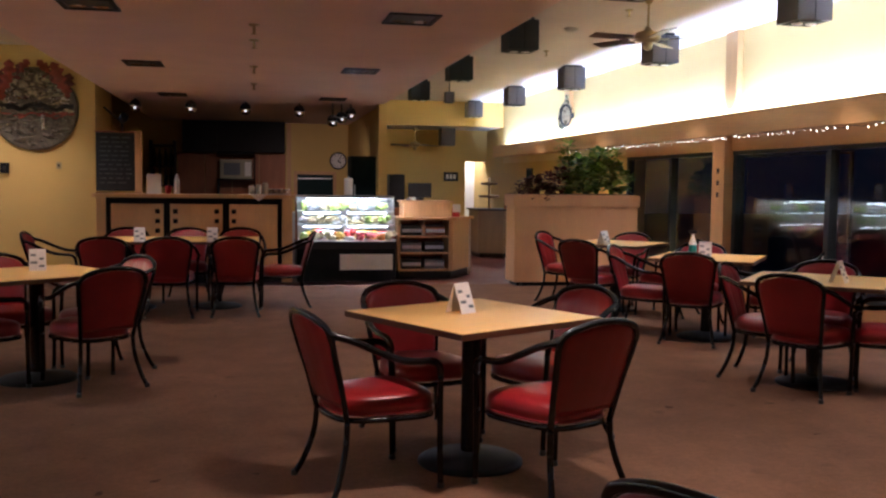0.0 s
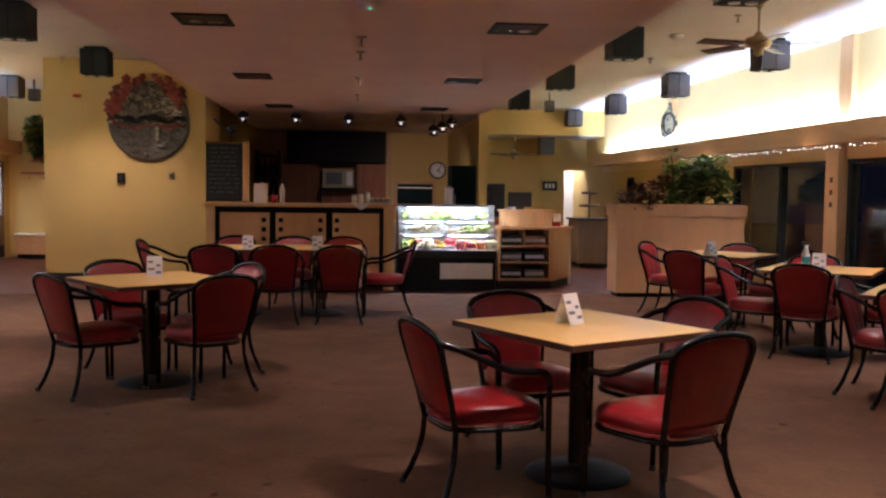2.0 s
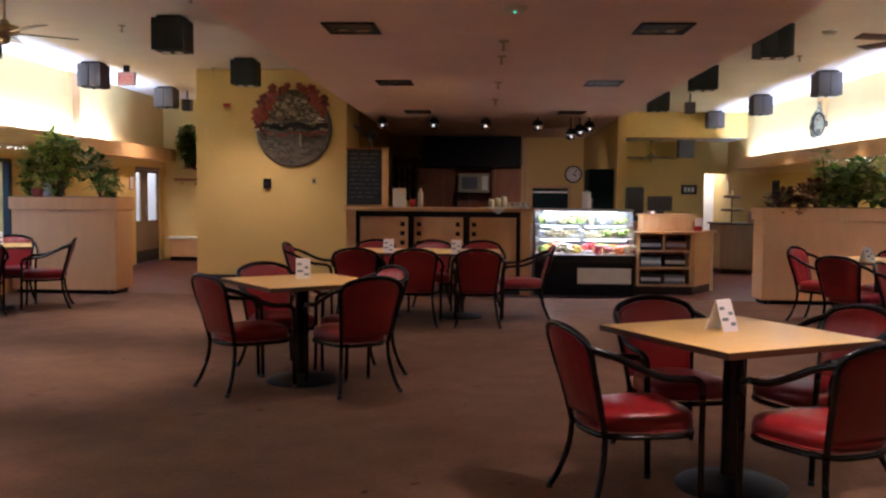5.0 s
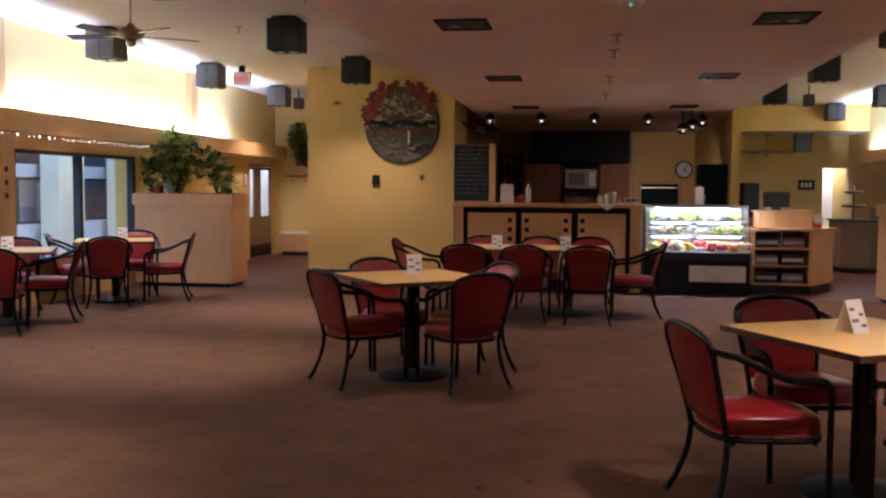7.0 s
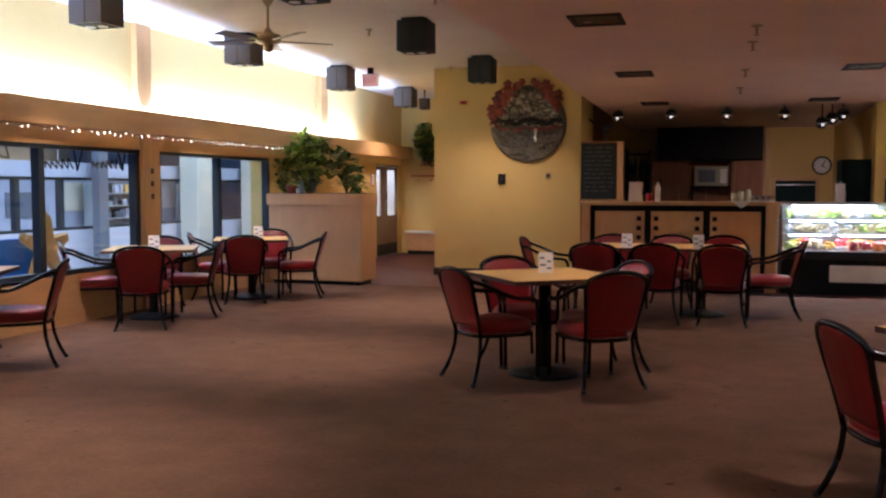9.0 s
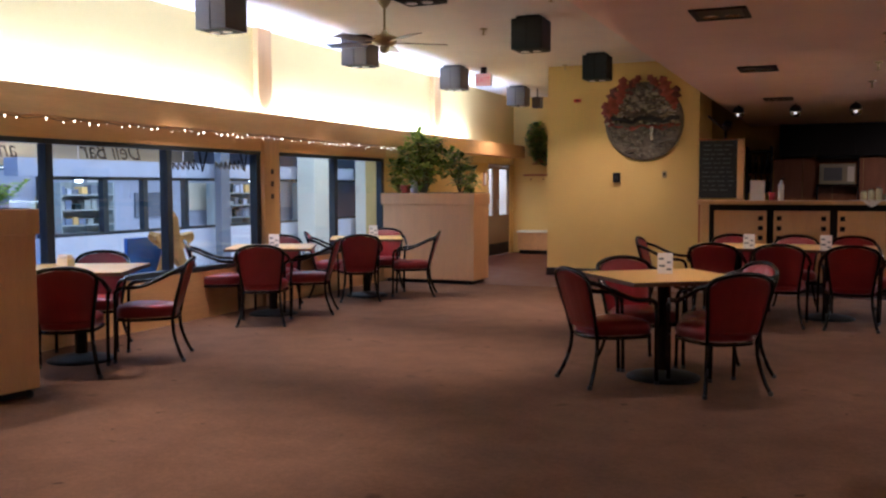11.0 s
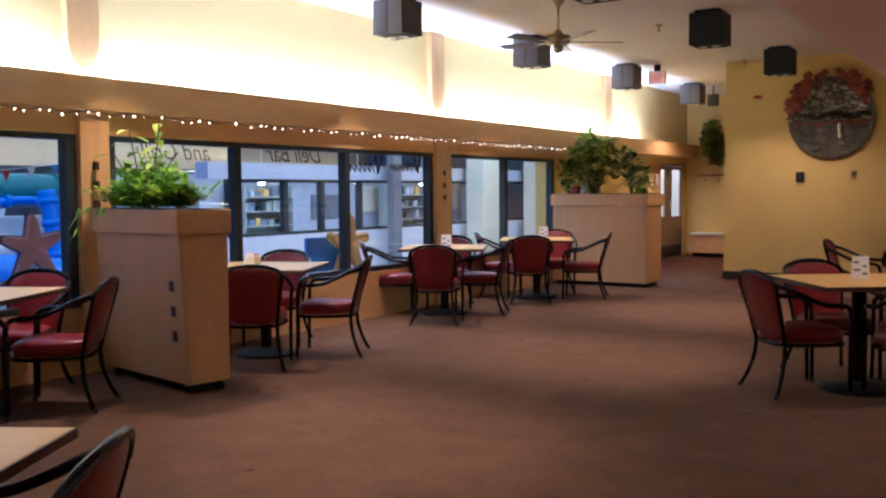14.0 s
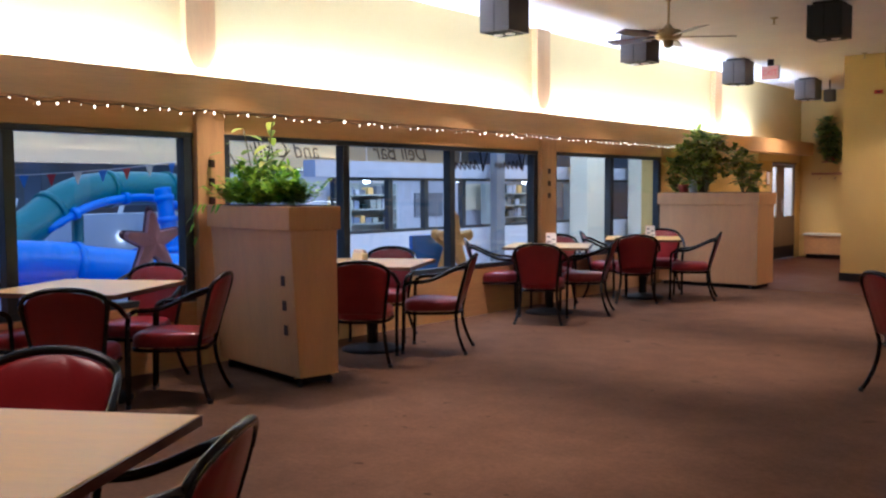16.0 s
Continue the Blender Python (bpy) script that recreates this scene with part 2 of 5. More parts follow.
# upper walls above the windows
structure("wall_west_upper", (-6.55, YB, 1.86), (-6.35, 19.2, ZC), M["yellow_cove_lit"], "yellow wall above the windows")
structure("wall_east_upper", (6.1, YB, 1.86), (6.3, 21.3, ZC), M["yellow_cove_lit"], "yellow wall above the windows")
structure("fascia_west", (-6.135, YB, 2.0), (-6.1, 19.0, 2.25), M["fascia"], "maple light fascia")
structure("fascia_west_soffit", (-6.35, YB, 2.0), (-6.137, 19.0, 2.03), M["fascia"])
structure("fascia_east", (5.845, YB, 2.0), (5.88, 21.3, 2.25), M["fascia"], "maple light fascia")
structure("fascia_east_soffit", (5.882, YB, 2.0), (6.1, 21.3, 2.03), M["fascia"])
structure("window_head_west", (-6.345, YB, 1.82), (-6.2, 12.6, 1.998), M["fascia"])
structure("window_head_east", (5.96, YB, 1.82), (6.095, 13.6, 1.998), M["fascia"])
structure("wall_west_sill", (-6.4, YB, 0), (-6.2, 12.6, 0.50), M["maple_h"], "maple panel below the windows")
structure("wall_east_sill", (5.96, YB, 0), (6.15, 13.6, 0.30), M["maple_h"], "maple panel below the windows")
structure("wall_west_far", (-6.55, 12.6, 0), (-6.35, 17.45, 1.86), M["yellow"])
structure("wall_west_end", (-6.40, 18.75, 0), (-6.35, 19.2, 1.86), M["yellow"])
structure("wall_east_far", (6.1, 13.6, 0), (6.3, 27.0, 1.86), M["yellow"])
structure("wall_north_west", (-6.35, 19.0, 0), (-4.2, 19.2, ZC), M["yellow"])
# the pier with the plaque
structure("wall_pier", (-4.2, 14.3, 0), (-1.88, 15.75, ZC - 0.004), M["yellow"], "yellow plastered pier")
structure("wall_pier_side", (-4.2, 15.75, 0), (-4.05, 19.0, ZC - 0.004), M["yellow"])
structure("wall_pier_back", (-2.6, 15.75, 0), (-2.45, 20.0, ZC - 0.004), M["yellow"])
structure("wall_bar_back", (-2.6, 20.0, 0), (2.333, 20.2, ZC), M["yellow"])
structure("wall_post", (2.26, 14.5, 0), (2.386, 14.75, ZC - 0.004), M["yellow"])
structure("wall_kitchen_side", (2.335, 14.75, 0), (2.386, 21.3, ZC - 0.004), M["yellow"])
structure("lintel_north", (2.39, 21.3, 2.7), (6.1, 21.5, ZC), M["yellow"])
structure("ceiling_back_room", (2.39, 21.5, 2.7), (6.1, 25.0, 2.85), M["ceil"])
structure("wall_north", (2.0, 22.9, 0), (5.55, 23.1, 2.7), M["yellow"])
structure("wall_north_over_door", (5.55, 22.9, 1.93), (6.1, 23.1, 2.7), M["yellow"])
# white backing and fill lamp added so the open doorway looks bright
structure("doorway_backing", (5.3, 24.2, 0), (6.1, 24.3, 2.7), M["white"], "white backing wall added beyond the bright doorway")
area("doorway_fill", (5.8, 23.7, 2.6), (5.8, 23.9, 0), (0.4, 0.5), 40, (0.95, 0.97, 1.0))


def planter_front(name, x0, x1, y0, y1, label, top=1.255):
    e = thing(name, label, "planter")
    part("plinth", B((x0 + 0.05, y0 + 0.05, 0.0), (x1 - 0.05, y1 - 0.05, 0.06)), M["blackmatte"], e)
    part("body", B((x0, y0, 0.055), (x1, y1, top - 0.155), 0.006), M["planter"], e)
    for cx0 in (x0 + 0.1, x1 - 0.1):
        for cy0 in (y0 + 0.02, y1 - 0.02):
            part("caster", bm_lathe(bmesh.new(), [(0.025, -0.012), (0.028, 0), (0.025, 0.012)], 10, pose(cx0, cy0, 0.028, 0, 90, 0)), M["kick0"], e)
    part("collar", B((x0 - 0.025, y0 - 0.025, top - 0.165), (x1 + 0.025, y1 + 0.025, top), 0.006), M["planter"], e)
    return e


def planter_tapered(place, w, d, batter, label, top=1.255):
    """A planter box on casters whose front leans in towards the floor; origin at the foot of its front corner."""
    e = thing("planter", label, "planter", place=place)
    part("plinth", B((-w + 0.04, 0.05, 0.022), (-0.04, d - 0.04, 0.075)), M["blackmatte"], e)
    bm = bm_box(bmesh.new(), (-w, 0, 0.07), (0, d, top - 0.155))
    for v in bm.verts:
        if v.co.y < d / 2:
            v.co.y = -batter * (v.co.z - 0.07) / (top - 0.225)
    bmesh.ops.bevel(bm, geom=bm.edges[:], offset=0.005, segments=2, affect="EDGES", profile=0.6)
    part("body", bm, M["planter"], e)
    part("collar", B((-w - 0.02, -batter - 0.022, top - 0.165), (0.02, d + 0.02, top), 0.006), M["planter"], e)
    part("edge_strip", B((-0.004, -batter * 0.8, 0.075), (0.002, d - 0.01, 0.079)), M["maple"], e)
    for x in (-w + 0.10, -0.06):
        for y in (0.04, d - 0.04):
            part("caster", bm_lathe(bmesh.new(), [(0.022, -0.012), (0.026, -0.008), (0.026, 0.008), (0.022, 0.012)], 12, pose(x, y, 0.026, 0, 90, 0)), M["kick0"], e)
    part("soil", B((-w + 0.02, 0.0, top + 0.001), (-0.02, d - 0.02, top + 0.006)), M["soil"], e)
    for z in (0.74, 0.567, 0.394):
        y = -batter * (z - 0.07) / (top - 0.225)
        part("square_inlay", B((-0.165, y - 0.004, z - 0.035), (-0.115, y + 0.004, z + 0.035)), M["inlay"], e)
    return e


planter_near = planter_tapered(pose(-4.88, 4.35, 0, 0, 0, -10), 1.16, 0.32, 0.06, "tall maple planter box on casters with leafy plants")
planter_left = planter_front("planter", -6.15, -4.72, 12.4, 13.0, "tall maple planter box beside the door passage", 1.305)
planter_right = planter_front("planter", 3.83, 5.6, 12.25, 12.7, "tall maple planter box with trailing plants")


def chair_model():
    """An armchair whose arched top rail runs on into the arms and front legs."""
    e = thing("dining_chair", "black tubular metal armchair with red vinyl seat and back", "chair")
    squircle = lambda a: (abs(math.cos(a)) ** 3.6 + abs(math.sin(a)) ** 3.6) ** (-1 / 3.6)
    # seat: a domed cushion, narrower at the back
    bm = bmesh.new()
    rings = []
    for s, z in ((0.90, 0.352), (1.0, 0.365), (1.012, 0.40), (0.985, 0.427), (0.90, 0.443), (0.72, 0.452), (0.40, 0.458)):
        ring = []
        for k in range(32):
            a = 2 * math.pi * k / 32
            ca, sa, r = math.cos(a), math.sin(a), squircle(a)
            ring.append(bm.verts.new(((0.218 + 0.036 * r * sa) * r * ca * s, 0.02 + 0.235 * r * sa * s, z)))
        rings.append(ring)
    for a, b in zip(rings, rings[1:]):
        for k in range(32):
            bm.faces.new((a[k], a[(k + 1) % 32], b[(k + 1) % 32], b[k])).smooth = True
    bm.faces.new(rings[0][::-1])
    bm.faces.new(rings[-1])
    seat = part("seat", bm, M["red"], e)
    ring = [((0.219 + 0.036 * r * math.sin(a)) * r * math.cos(a) * 1.012, 0.02 + 0.238 * r * math.sin(a), 0.366) for a in (2 * math.pi * k / 32 for k in range(33)) for r in [squircle(a)]]
    part("piping", T(ring, 0.0055, 5), M["red"], seat)
    ring = [((0.216 + 0.036 * r * math.sin(a)) * r * math.cos(a), 0.02 + 0.233 * r * math.sin(a), 0.338) for a in (2 * math.pi * k / 32 for k in range(33)) for r in [squircle(a)]]
    part("seat_frame", T(ring, 0.0135, 7), M["black"], e)
    # back: a padded panel, wide at the shoulders, with two sewn seams
    outline = [(0.40, 0.178), (0.50, 0.191), (0.60, 0.206), (0.68, 0.217), (0.715, 0.219), (0.745, 0.207), (0.77, 0.178), (0.787, 0.138), (0.799, 0.082), (0.805, 0.030)]
    bm = bmesh.new()
    nu, nv = 16, 16
    front, back = [], []
    for j in range(nv + 1):
        v = math.sin(j / nv * math.pi / 2) ** 1.1
        z = 0.40 + 0.405 * v
        hw = float(np.interp(z, [o[0] for o in outline], [o[1] for o in outline]))
        f, b = [], []
        for i in range(nu + 1):
            u = -1 + 2 * i / nu
            pad = 0.026 * (1 - abs(u) ** 4) * (1 - abs(2 * v - 1) ** 6)
            pad -= 0.007 * math.exp(-(((abs(u) - 0.375) / 0.04) ** 2)) * (1 - abs(2 * v - 1) ** 6)
            x = hw * u
            y = -0.198 - 0.112 * v - 0.032 * (1 - (x / 0.226) ** 2) * (0.5 + 0.5 * v)
            f.append(bm.verts.new((x, y + 0.008 + pad, z)))
            b.append(bm.verts.new((x, y - 0.008 - 0.3 * pad, z)))
        front.append(f)
        back.append(b)
    for g, flip in ((front, False), (back, True)):
        for j in range(nv):
            for i in range(nu):
                q = (g[j][i], g[j][i + 1], g[j + 1][i + 1], g[j + 1][i])
                bm.faces.new(q[::-1] if flip else q).smooth = True
    rim = lambda g: g[0] + [r[-1] for r in g[1:-1]] + g[-1][::-1] + [r[0] for r in g[-2:0:-1]]
    a, b = rim(front), rim(back)
    for k in range(len(a)):
        bm.faces.new((a[k], b[k], b[(k + 1) % len(a)], a[(k + 1) % len(a)]))
    part("backrest", bm, M["red"], e)
    half = [(-0.232, -0.292, 0.715), (-0.220, -0.304, 0.757), (-0.186, -0.318, 0.785), (-0.10, -0.337, 0.812), (0, -0.344, 0.820)]
    part("top_rail", T(smooth_path(half + [(-x, y, z) for x, y, z in half[-2::-1]], 6), 0.0155, 8), M["black"], e)
    for s in (-1, 1):
        arm = [(s * 0.228, -0.296, 0.742), (s * 0.256, -0.20, 0.712), (s * 0.277, -0.08, 0.655), (s * 0.284, 0.02, 0.617), (s * 0.284, 0.10, 0.606), (s * 0.278, 0.175, 0.600), (s * 0.266, 0.219, 0.575), (s * 0.259, 0.232, 0.53)]
        part("arm", T(smooth_path(arm, 5), 0.0165, 8), M["black"], e)
        part("back_post", T(smooth_path([(s * 0.180, -0.196, 0.34), (s * 0.199, -0.232, 0.50), (s * 0.220, -0.272, 0.64), (s * 0.232, -0.293, 0.725)], 4), 0.0145, 8), M["black"], e)
        front_leg = part("leg", T(smooth_path([(s * 0.259, 0.232, 0.535), (s * 0.252, 0.235, 0.36), (s * 0.250, 0.238, 0.15), (s * 0.251, 0.243, 0.008)], 4), 0.0145, 8), M["black"], e)
        rear_leg = part("leg", T(smooth_path([(s * 0.179, -0.194, 0.345), (s * 0.188, -0.206, 0.22), (s * 0.212, -0.245, 0.09), (s * 0.236, -0.285, 0.008)], 5), 0.0145, 8), M["black"], e)
        for leg, x, y in ((front_leg, 0.251, 0.243), (rear_leg, 0.236, -0.285)):
            part("rubber_foot", bm_lathe(bmesh.new(), [(0.017, 0.0), (0.018, 0.004), (0.017, 0.024), (0.014, 0.027)], 8, pose(s * x, y, 0)), M["kick0"], leg)
    return e


def table_model(label):
    e = thing("dining_table", label, "table")
    h = 0.457
    top = part("tabletop", B((-h + 0.006, -h + 0.006, 0.722), (h - 0.006, h - 0.006, 0.75), 0.003), M["top"], e)
    bm = bmesh.new()
    for lo, hi in (((-h, -h, 0.72), (h, -h + 0.0055, 0.748)), ((-h, h - 0.0055, 0.72), (h, h, 0.748)), ((-h, -h + 0.006, 0.72), (-h + 0.0055, h - 0.006, 0.748)), ((h - 0.0055, -h + 0.006, 0.72), (h, h - 0.006, 0.748))):
        bm_box(bm, lo, hi)
    part("edge_band", bm, M["edge"], top, "dark brown edge band")
    part("spider_plate", B((-0.2, -0.2, 0.70), (0.2, 0.2, 0.72), 0.004), M["black"], e)
    part("column", bm_lathe(bmesh.new(), [(0.055, 0.04), (0.05, 0.06), (0.05, 0.69), (0.06, 0.70)], 16), M["black"], e)
    part("base", bm_lathe(bmesh.new(), [(0.265, 0.0), (0.265, 0.012), (0.23, 0.028), (0.12, 0.045), (0.058, 0.06)], 28), M["base"], e)
    return e


chair0, table0 = chair_model(), table_model("square maple laminate table on a black pedestal")
chairs_used, tables_used = [], []


def put_table(x, y, turn):
    m = pose(x, y, 0, 0, 0, turn)
    ob = copy_thing(table0, m) if tables_used else table0
    ob.matrix_basis = m
    tables_used.append(ob)
    return tagged(ob, group="dining tables")


def put_chair(x, y, facing):
    """facing: degrees from +x that the sitter looks to."""
    m = pose(x, y, 0, 0, 0, facing - 90)
    ob = copy_thing(chair0, m) if chairs_used else chair0
    ob.matrix_basis = m
    chairs_used.append(ob)
    return tagged(ob, group="dining chairs")


# tables, each with the chairs drawn up to it: place and the way the sitter looks
for x, y, turn, seats in (
    (1.42, 4.56, 28, ((1.69, 4.10, 114), (0.885, 4.35, 18), (1.25, 5.07, 283), (1.93, 4.93, 205))),
    (-1.12, 6.9, 37, ((-0.71, 6.66, 124), (-1.47, 6.65, 44), (-1.38, 7.33, 307), (-0.74, 7.19, 217))),
    (-5.6, 5.83, 27, ((-5.27, 5.38, 128), (-5.15, 6.15, 210), (-5.93, 6.33, 298))),
    (-5.68, 8.75, 27, ((-5.39, 8.14, 117), (-5.38, 9.02, 203), (-6.20, 8.45, 38), (-5.96, 9.31, 297))),
    (-5.54, 10.7, 27, ((-5.43, 10.29, 121), (-5.01, 10.98, 200), (-5.60, 11.36, 296), (-5.95, 10.53, 27))),
    (-5.72, 3.28, 28, ((-5.38, 3.72, 216), (-6.00, 3.82, 298), (-6.27, 2.99, 28), (-5.26, 2.93, 140))),
    (-2.39, 0.98, 30, ((-2.09, 1.21, 214), (-2.95, 1.42, 308))),
    (4.33, 9.9, 43, ((3.90, 9.47, 38), (4.02, 10.66, 317), (4.60, 10.36, 224), (4.75, 9.45, 133))),
    (4.45, 7.95, 53, ((4.22, 7.76, 53), (3.98, 8.26, 322), (4.65, 8.56, 235), (4.94, 7.54, 142))),
    (4.27, 5.97, 50, ((4.07, 5.77, 33), (4.06, 6.25, 316), (4.58, 6.38, 231), (4.65, 5.65, 140))),
):
    put_table(x, y, turn)
    for seat in seats:
        put_chair(*seat)
put_table(-0.04, 10.6, 0)
put_table(-0.96, 10.6, 0)
for x, y, f in ((-1.11, 10.0, 90), (-0.49, 10.0, 90), (0.17, 10.0, 90), (-1.1, 11.2, 270), (-0.4, 11.2, 270), (0.2, 11.2, 270), (-1.7, 10.6, 0), (0.68, 10.6, 180)):
    put_chair(x, y, f)
put_chair(1.45, 1.825, 30)

# ---- box lights ----


def box_light(x, y):
    inner = -4 < x < 4
    shell = M["boxshaded" if inner else "grey"]
    e = thing("box_downlight", "grey square metal box downlight, darkened for shade, beside the lowered ceiling" if inner else "grey square metal box downlight under the ceiling", "ceiling light", "box downlights")
    for s in (-1, 1):
        part("housing_half", B((x - 0.175 if s < 0 else x + 0.004, y - 0.175, 2.90), (x - 0.004 if s < 0 else x + 0.175, y + 0.175, 3.235), 0.006), shell, e)
    part("seam", B((x - 0.004, y - 0.17, 2.91), (x + 0.004, y + 0.17, 3.23)), M["blackmatte"], e)
    part("ceiling_plate", B((x - 0.13, y - 0.13, 3.236), (x + 0.13, y + 0.13, ZC - 0.002)), M["blackmatte"], e)
    part("baffle", B((x - 0.14, y - 0.14, 2.892), (x + 0.14, y + 0.14, 2.899)), M["blackmatte"], e)
    for dx in (-0.07, 0.07):
        part("lamp_cup", bm_lathe(bmesh.new(), [(0.05, 2.891), (0.045, 2.884), (0.02, 2.886)], 12, pose(x + dx, y, 0)), M["white"], e)
    return e


for x, y in BOXES_L + BOXES_R:
    box_light(x, y)
for x, y in ((-5.3, 17.3), (3.97, 17.4)):
    e = thing("small_box_downlight", "small grey box downlight on a short stem", "ceiling light", "small box downlights")
    part("housing", B((x - 0.085, y - 0.085, 2.90), (x + 0.085, y + 0.085, 3.10), 0.005), M["grey"], e)
    part("stem", T([(x, y, 3.10), (x, y, ZC - 0.003)], 0.012, 8), M["blackmatte"], e)
    part("baffle", B((x - 0.07, y - 0.07, 2.893), (x + 0.07, y + 0.07, 2.899)), M["blackmatte"], e)

# ---- more materials ----
LEAF = {}


def leaf_mat(name, dark, light, rough=0.45):
    m = bpy.data.materials.new(name)
    m.use_nodes = True
    nt = m.node_tree
    b = nt.nodes["Principled BSDF"]
    g = nt.nodes.new("ShaderNodeNewGeometry")
    r = nt.nodes.new("ShaderNodeValToRGB")
    r.color_ramp.elements[0].color, r.color_ramp.elements[1].color = (*dark, 1), (*light, 1)
    nt.links.new(g.outputs["Random Per Island"], r.inputs[0])
    nt.links.new(r.outputs[0], b.inputs["Base Color"])
    b.inputs["Roughness"].default_value = rough
    t, mx = nt.nodes.new("ShaderNodeBsdfTranslucent"), nt.nodes.new("ShaderNodeMixShader")
    mx.inputs[0].default_value = 0.35
    nt.links.new(r.outputs[0], t.inputs["Color"])
    nt.links.new(b.outputs[0], mx.inputs[1])
    nt.links.new(t.outputs[0], mx.inputs[2])
    nt.links.new(mx.outputs[0], nt.nodes["Material Output"].inputs["Surface"])
    return m


M.update({
    "fern": leaf_mat("fern_leaf", (0.05, 0.24, 0.015), (0.46, 0.70, 0.06)),
    "ficus": leaf_mat("ficus_leaf", (0.025, 0.10, 0.015), (0.30, 0.44, 0.07), 0.32),
    "bright": leaf_mat("bright_leaf", (0.14, 0.25, 0.03), (0.55, 0.62, 0.12)),
    "ruby": leaf_mat("dark_red_leaf", (0.05, 0.012, 0.012), (0.20, 0.05, 0.035)),
    "stem": mat("plant_stem", (0.12, 0.10, 0.04), 0.7, vary=0.3),
    "bronze": mat("bronze_relief", (0.36, 0.32, 0.21), 0.28, 0.5, vary=0.6, scale=14, fine=60, bump=0.4),
    "bronzedark": mat("dark_bronze", (0.12, 0.10, 0.07), 0.32, 0.4, vary=0.6, scale=20, fine=80, bump=0.5),
    "globeglint": glow("globe_glint_glow", (1.0, 0.95, 0.88), 0.9),
    "copper": mat("copper_leaf", (0.27, 0.045, 0.022), 0.36, vary=0.45, scale=9, fine=50, bump=0.2),
    "copperdark": mat("dark_copper_leaf", (0.13, 0.022, 0.014), 0.4, vary=0.45, scale=9, fine=50, bump=0.2),
    "silver": mat("polished_tin", (0.6, 0.58, 0.52), 0.25, 0.9),
    "chrome": mat("chrome", (0.7, 0.7, 0.7), 0.12, 1.0, vary=0.03),
    "brass": mat("aged_brass", (0.45, 0.36, 0.20), 0.35, 0.7, vary=0.15),
    "blade": mat("dark_wood_blade", (0.06, 0.02, 0.012), 0.3, vary=0.3, stretch=(1, 8, 1)),
    "darkwood": mat("red_brown_panel", (0.34, 0.11, 0.04), 0.55, vary=0.2, scale=3, fine=20, stretch=(5, 5, 0.7)),
    "slate": mat("chalkboard_slate", (0.012, 0.014, 0.014), 0.7, vary=0.5, scale=5),
    "steel": mat("steel", (0.5, 0.5, 0.5), 0.3, 0.9, vary=0.08),
    "caseglass": glass("case_glass"),
    "caselamp": glow("case_tube_light", (0.80, 0.93, 1.0), 9.0),
    "bulb": glow("fairy_bulb", (1.0, 0.88, 0.66), 9.0),
    "led": glow("green_led", (0.1, 1.0, 0.6), 3.0),
    "exit": glow("exit_sign_face", (1.0, 0.50, 0.44), 0.35),
    "exitpale": mat("exit_letters", (0.75, 0.22, 0.20), 0.5),
    "exitred": mat("red_plastic", (0.5, 0.02, 0.02), 0.5),
    "poolblue": mat("blue_plastic", (0.006, 0.22, 0.80), 0.3, vary=0.12, scale=1.5),
    "teal": mat("teal_plastic", (0.006, 0.20, 0.22), 0.3, vary=0.12, scale=1.5),
    "water": mat("pool_water", (0.012, 0.12, 0.55), 0.08, vary=0.3, scale=1.2, bump=0.6),
    "poolwall": mat("pale_blue_wall", (0.46, 0.50, 0.58), 0.7, vary=0.08),
    "poolwhite": mat("white_half_wall", (0.70, 0.72, 0.78), 0.5, vary=0.05),
    "cream": mat("cream_column", (0.72, 0.68, 0.52), 0.6, vary=0.06),
    "bandcream": mat("band_plaster", (0.40, 0.37, 0.29), 0.7, vary=0.12, scale=0.6),
    "starp": mat("purple_starfish", (0.62, 0.33, 0.38), 0.7, vary=0.2),
    "starpd": mat("dark_purple_rim", (0.14, 0.06, 0.12), 0.7),
    "stary": mat("yellow_starfish", (0.75, 0.48, 0.16), 0.7, vary=0.15),
    "bluepanel": mat("blue_panel", (0.04, 0.22, 0.75), 0.5),
    "pred": mat("red_pennant", (0.5, 0.03, 0.05), 0.7),
    "pwhite": mat("white_pennant", (0.7, 0.72, 0.75), 0.7),
    "terracotta": mat("terracotta", (0.35, 0.06, 0.04), 0.6),
    "kick": mat("dark_rubber", (0.012, 0.012, 0.013), 0.5),
    "bottle": mat("dark_bottle", (0.02, 0.015, 0.01), 0.12, vary=0.4),
    "green": mat("dark_green_pass", (0.008, 0.022, 0.024), 0.65, spec=0.15),
    "lightsilver": mat("vent_grille", (0.88, 0.85, 0.80), 0.5, vary=0.1),
    "hallblue": mat("dark_blue_hall_wall", (0.17, 0.22, 0.32), 0.6, vary=0.3, scale=0.8),
    "microcream": mat("dark_cream_enamel", (0.40, 0.37, 0.25), 0.4, vary=0.1),
    "batten": mat("pale_maple_batten", (0.60, 0.36, 0.15), 0.5, vary=0.1, scale=2.0, fine=14, stretch=(6, 6, 0.6)),
    # shelving greyed to carry the haze of the view through the glazing
    "shelfgrey": mat("hazed_grey_shelving", (0.30, 0.34, 0.32), 0.6, vary=0.25, scale=3.0),
    "hedge": mat("distant_hall_grey", (0.16, 0.18, 0.21), 0.6, vary=0.3, scale=1.0),
})
FOOD = [mat("food_%d" % i, c, 0.45, vary=0.25, scale=14) for i, c in enumerate(((0.85, 0.84, 0.80), (0.38, 0.50, 0.12), (0.75, 0.50, 0.08), (0.62, 0.18, 0.03), (0.40, 0.04, 0.04), (0.70, 0.60, 0.35), (0.25, 0.12, 0.06)))]


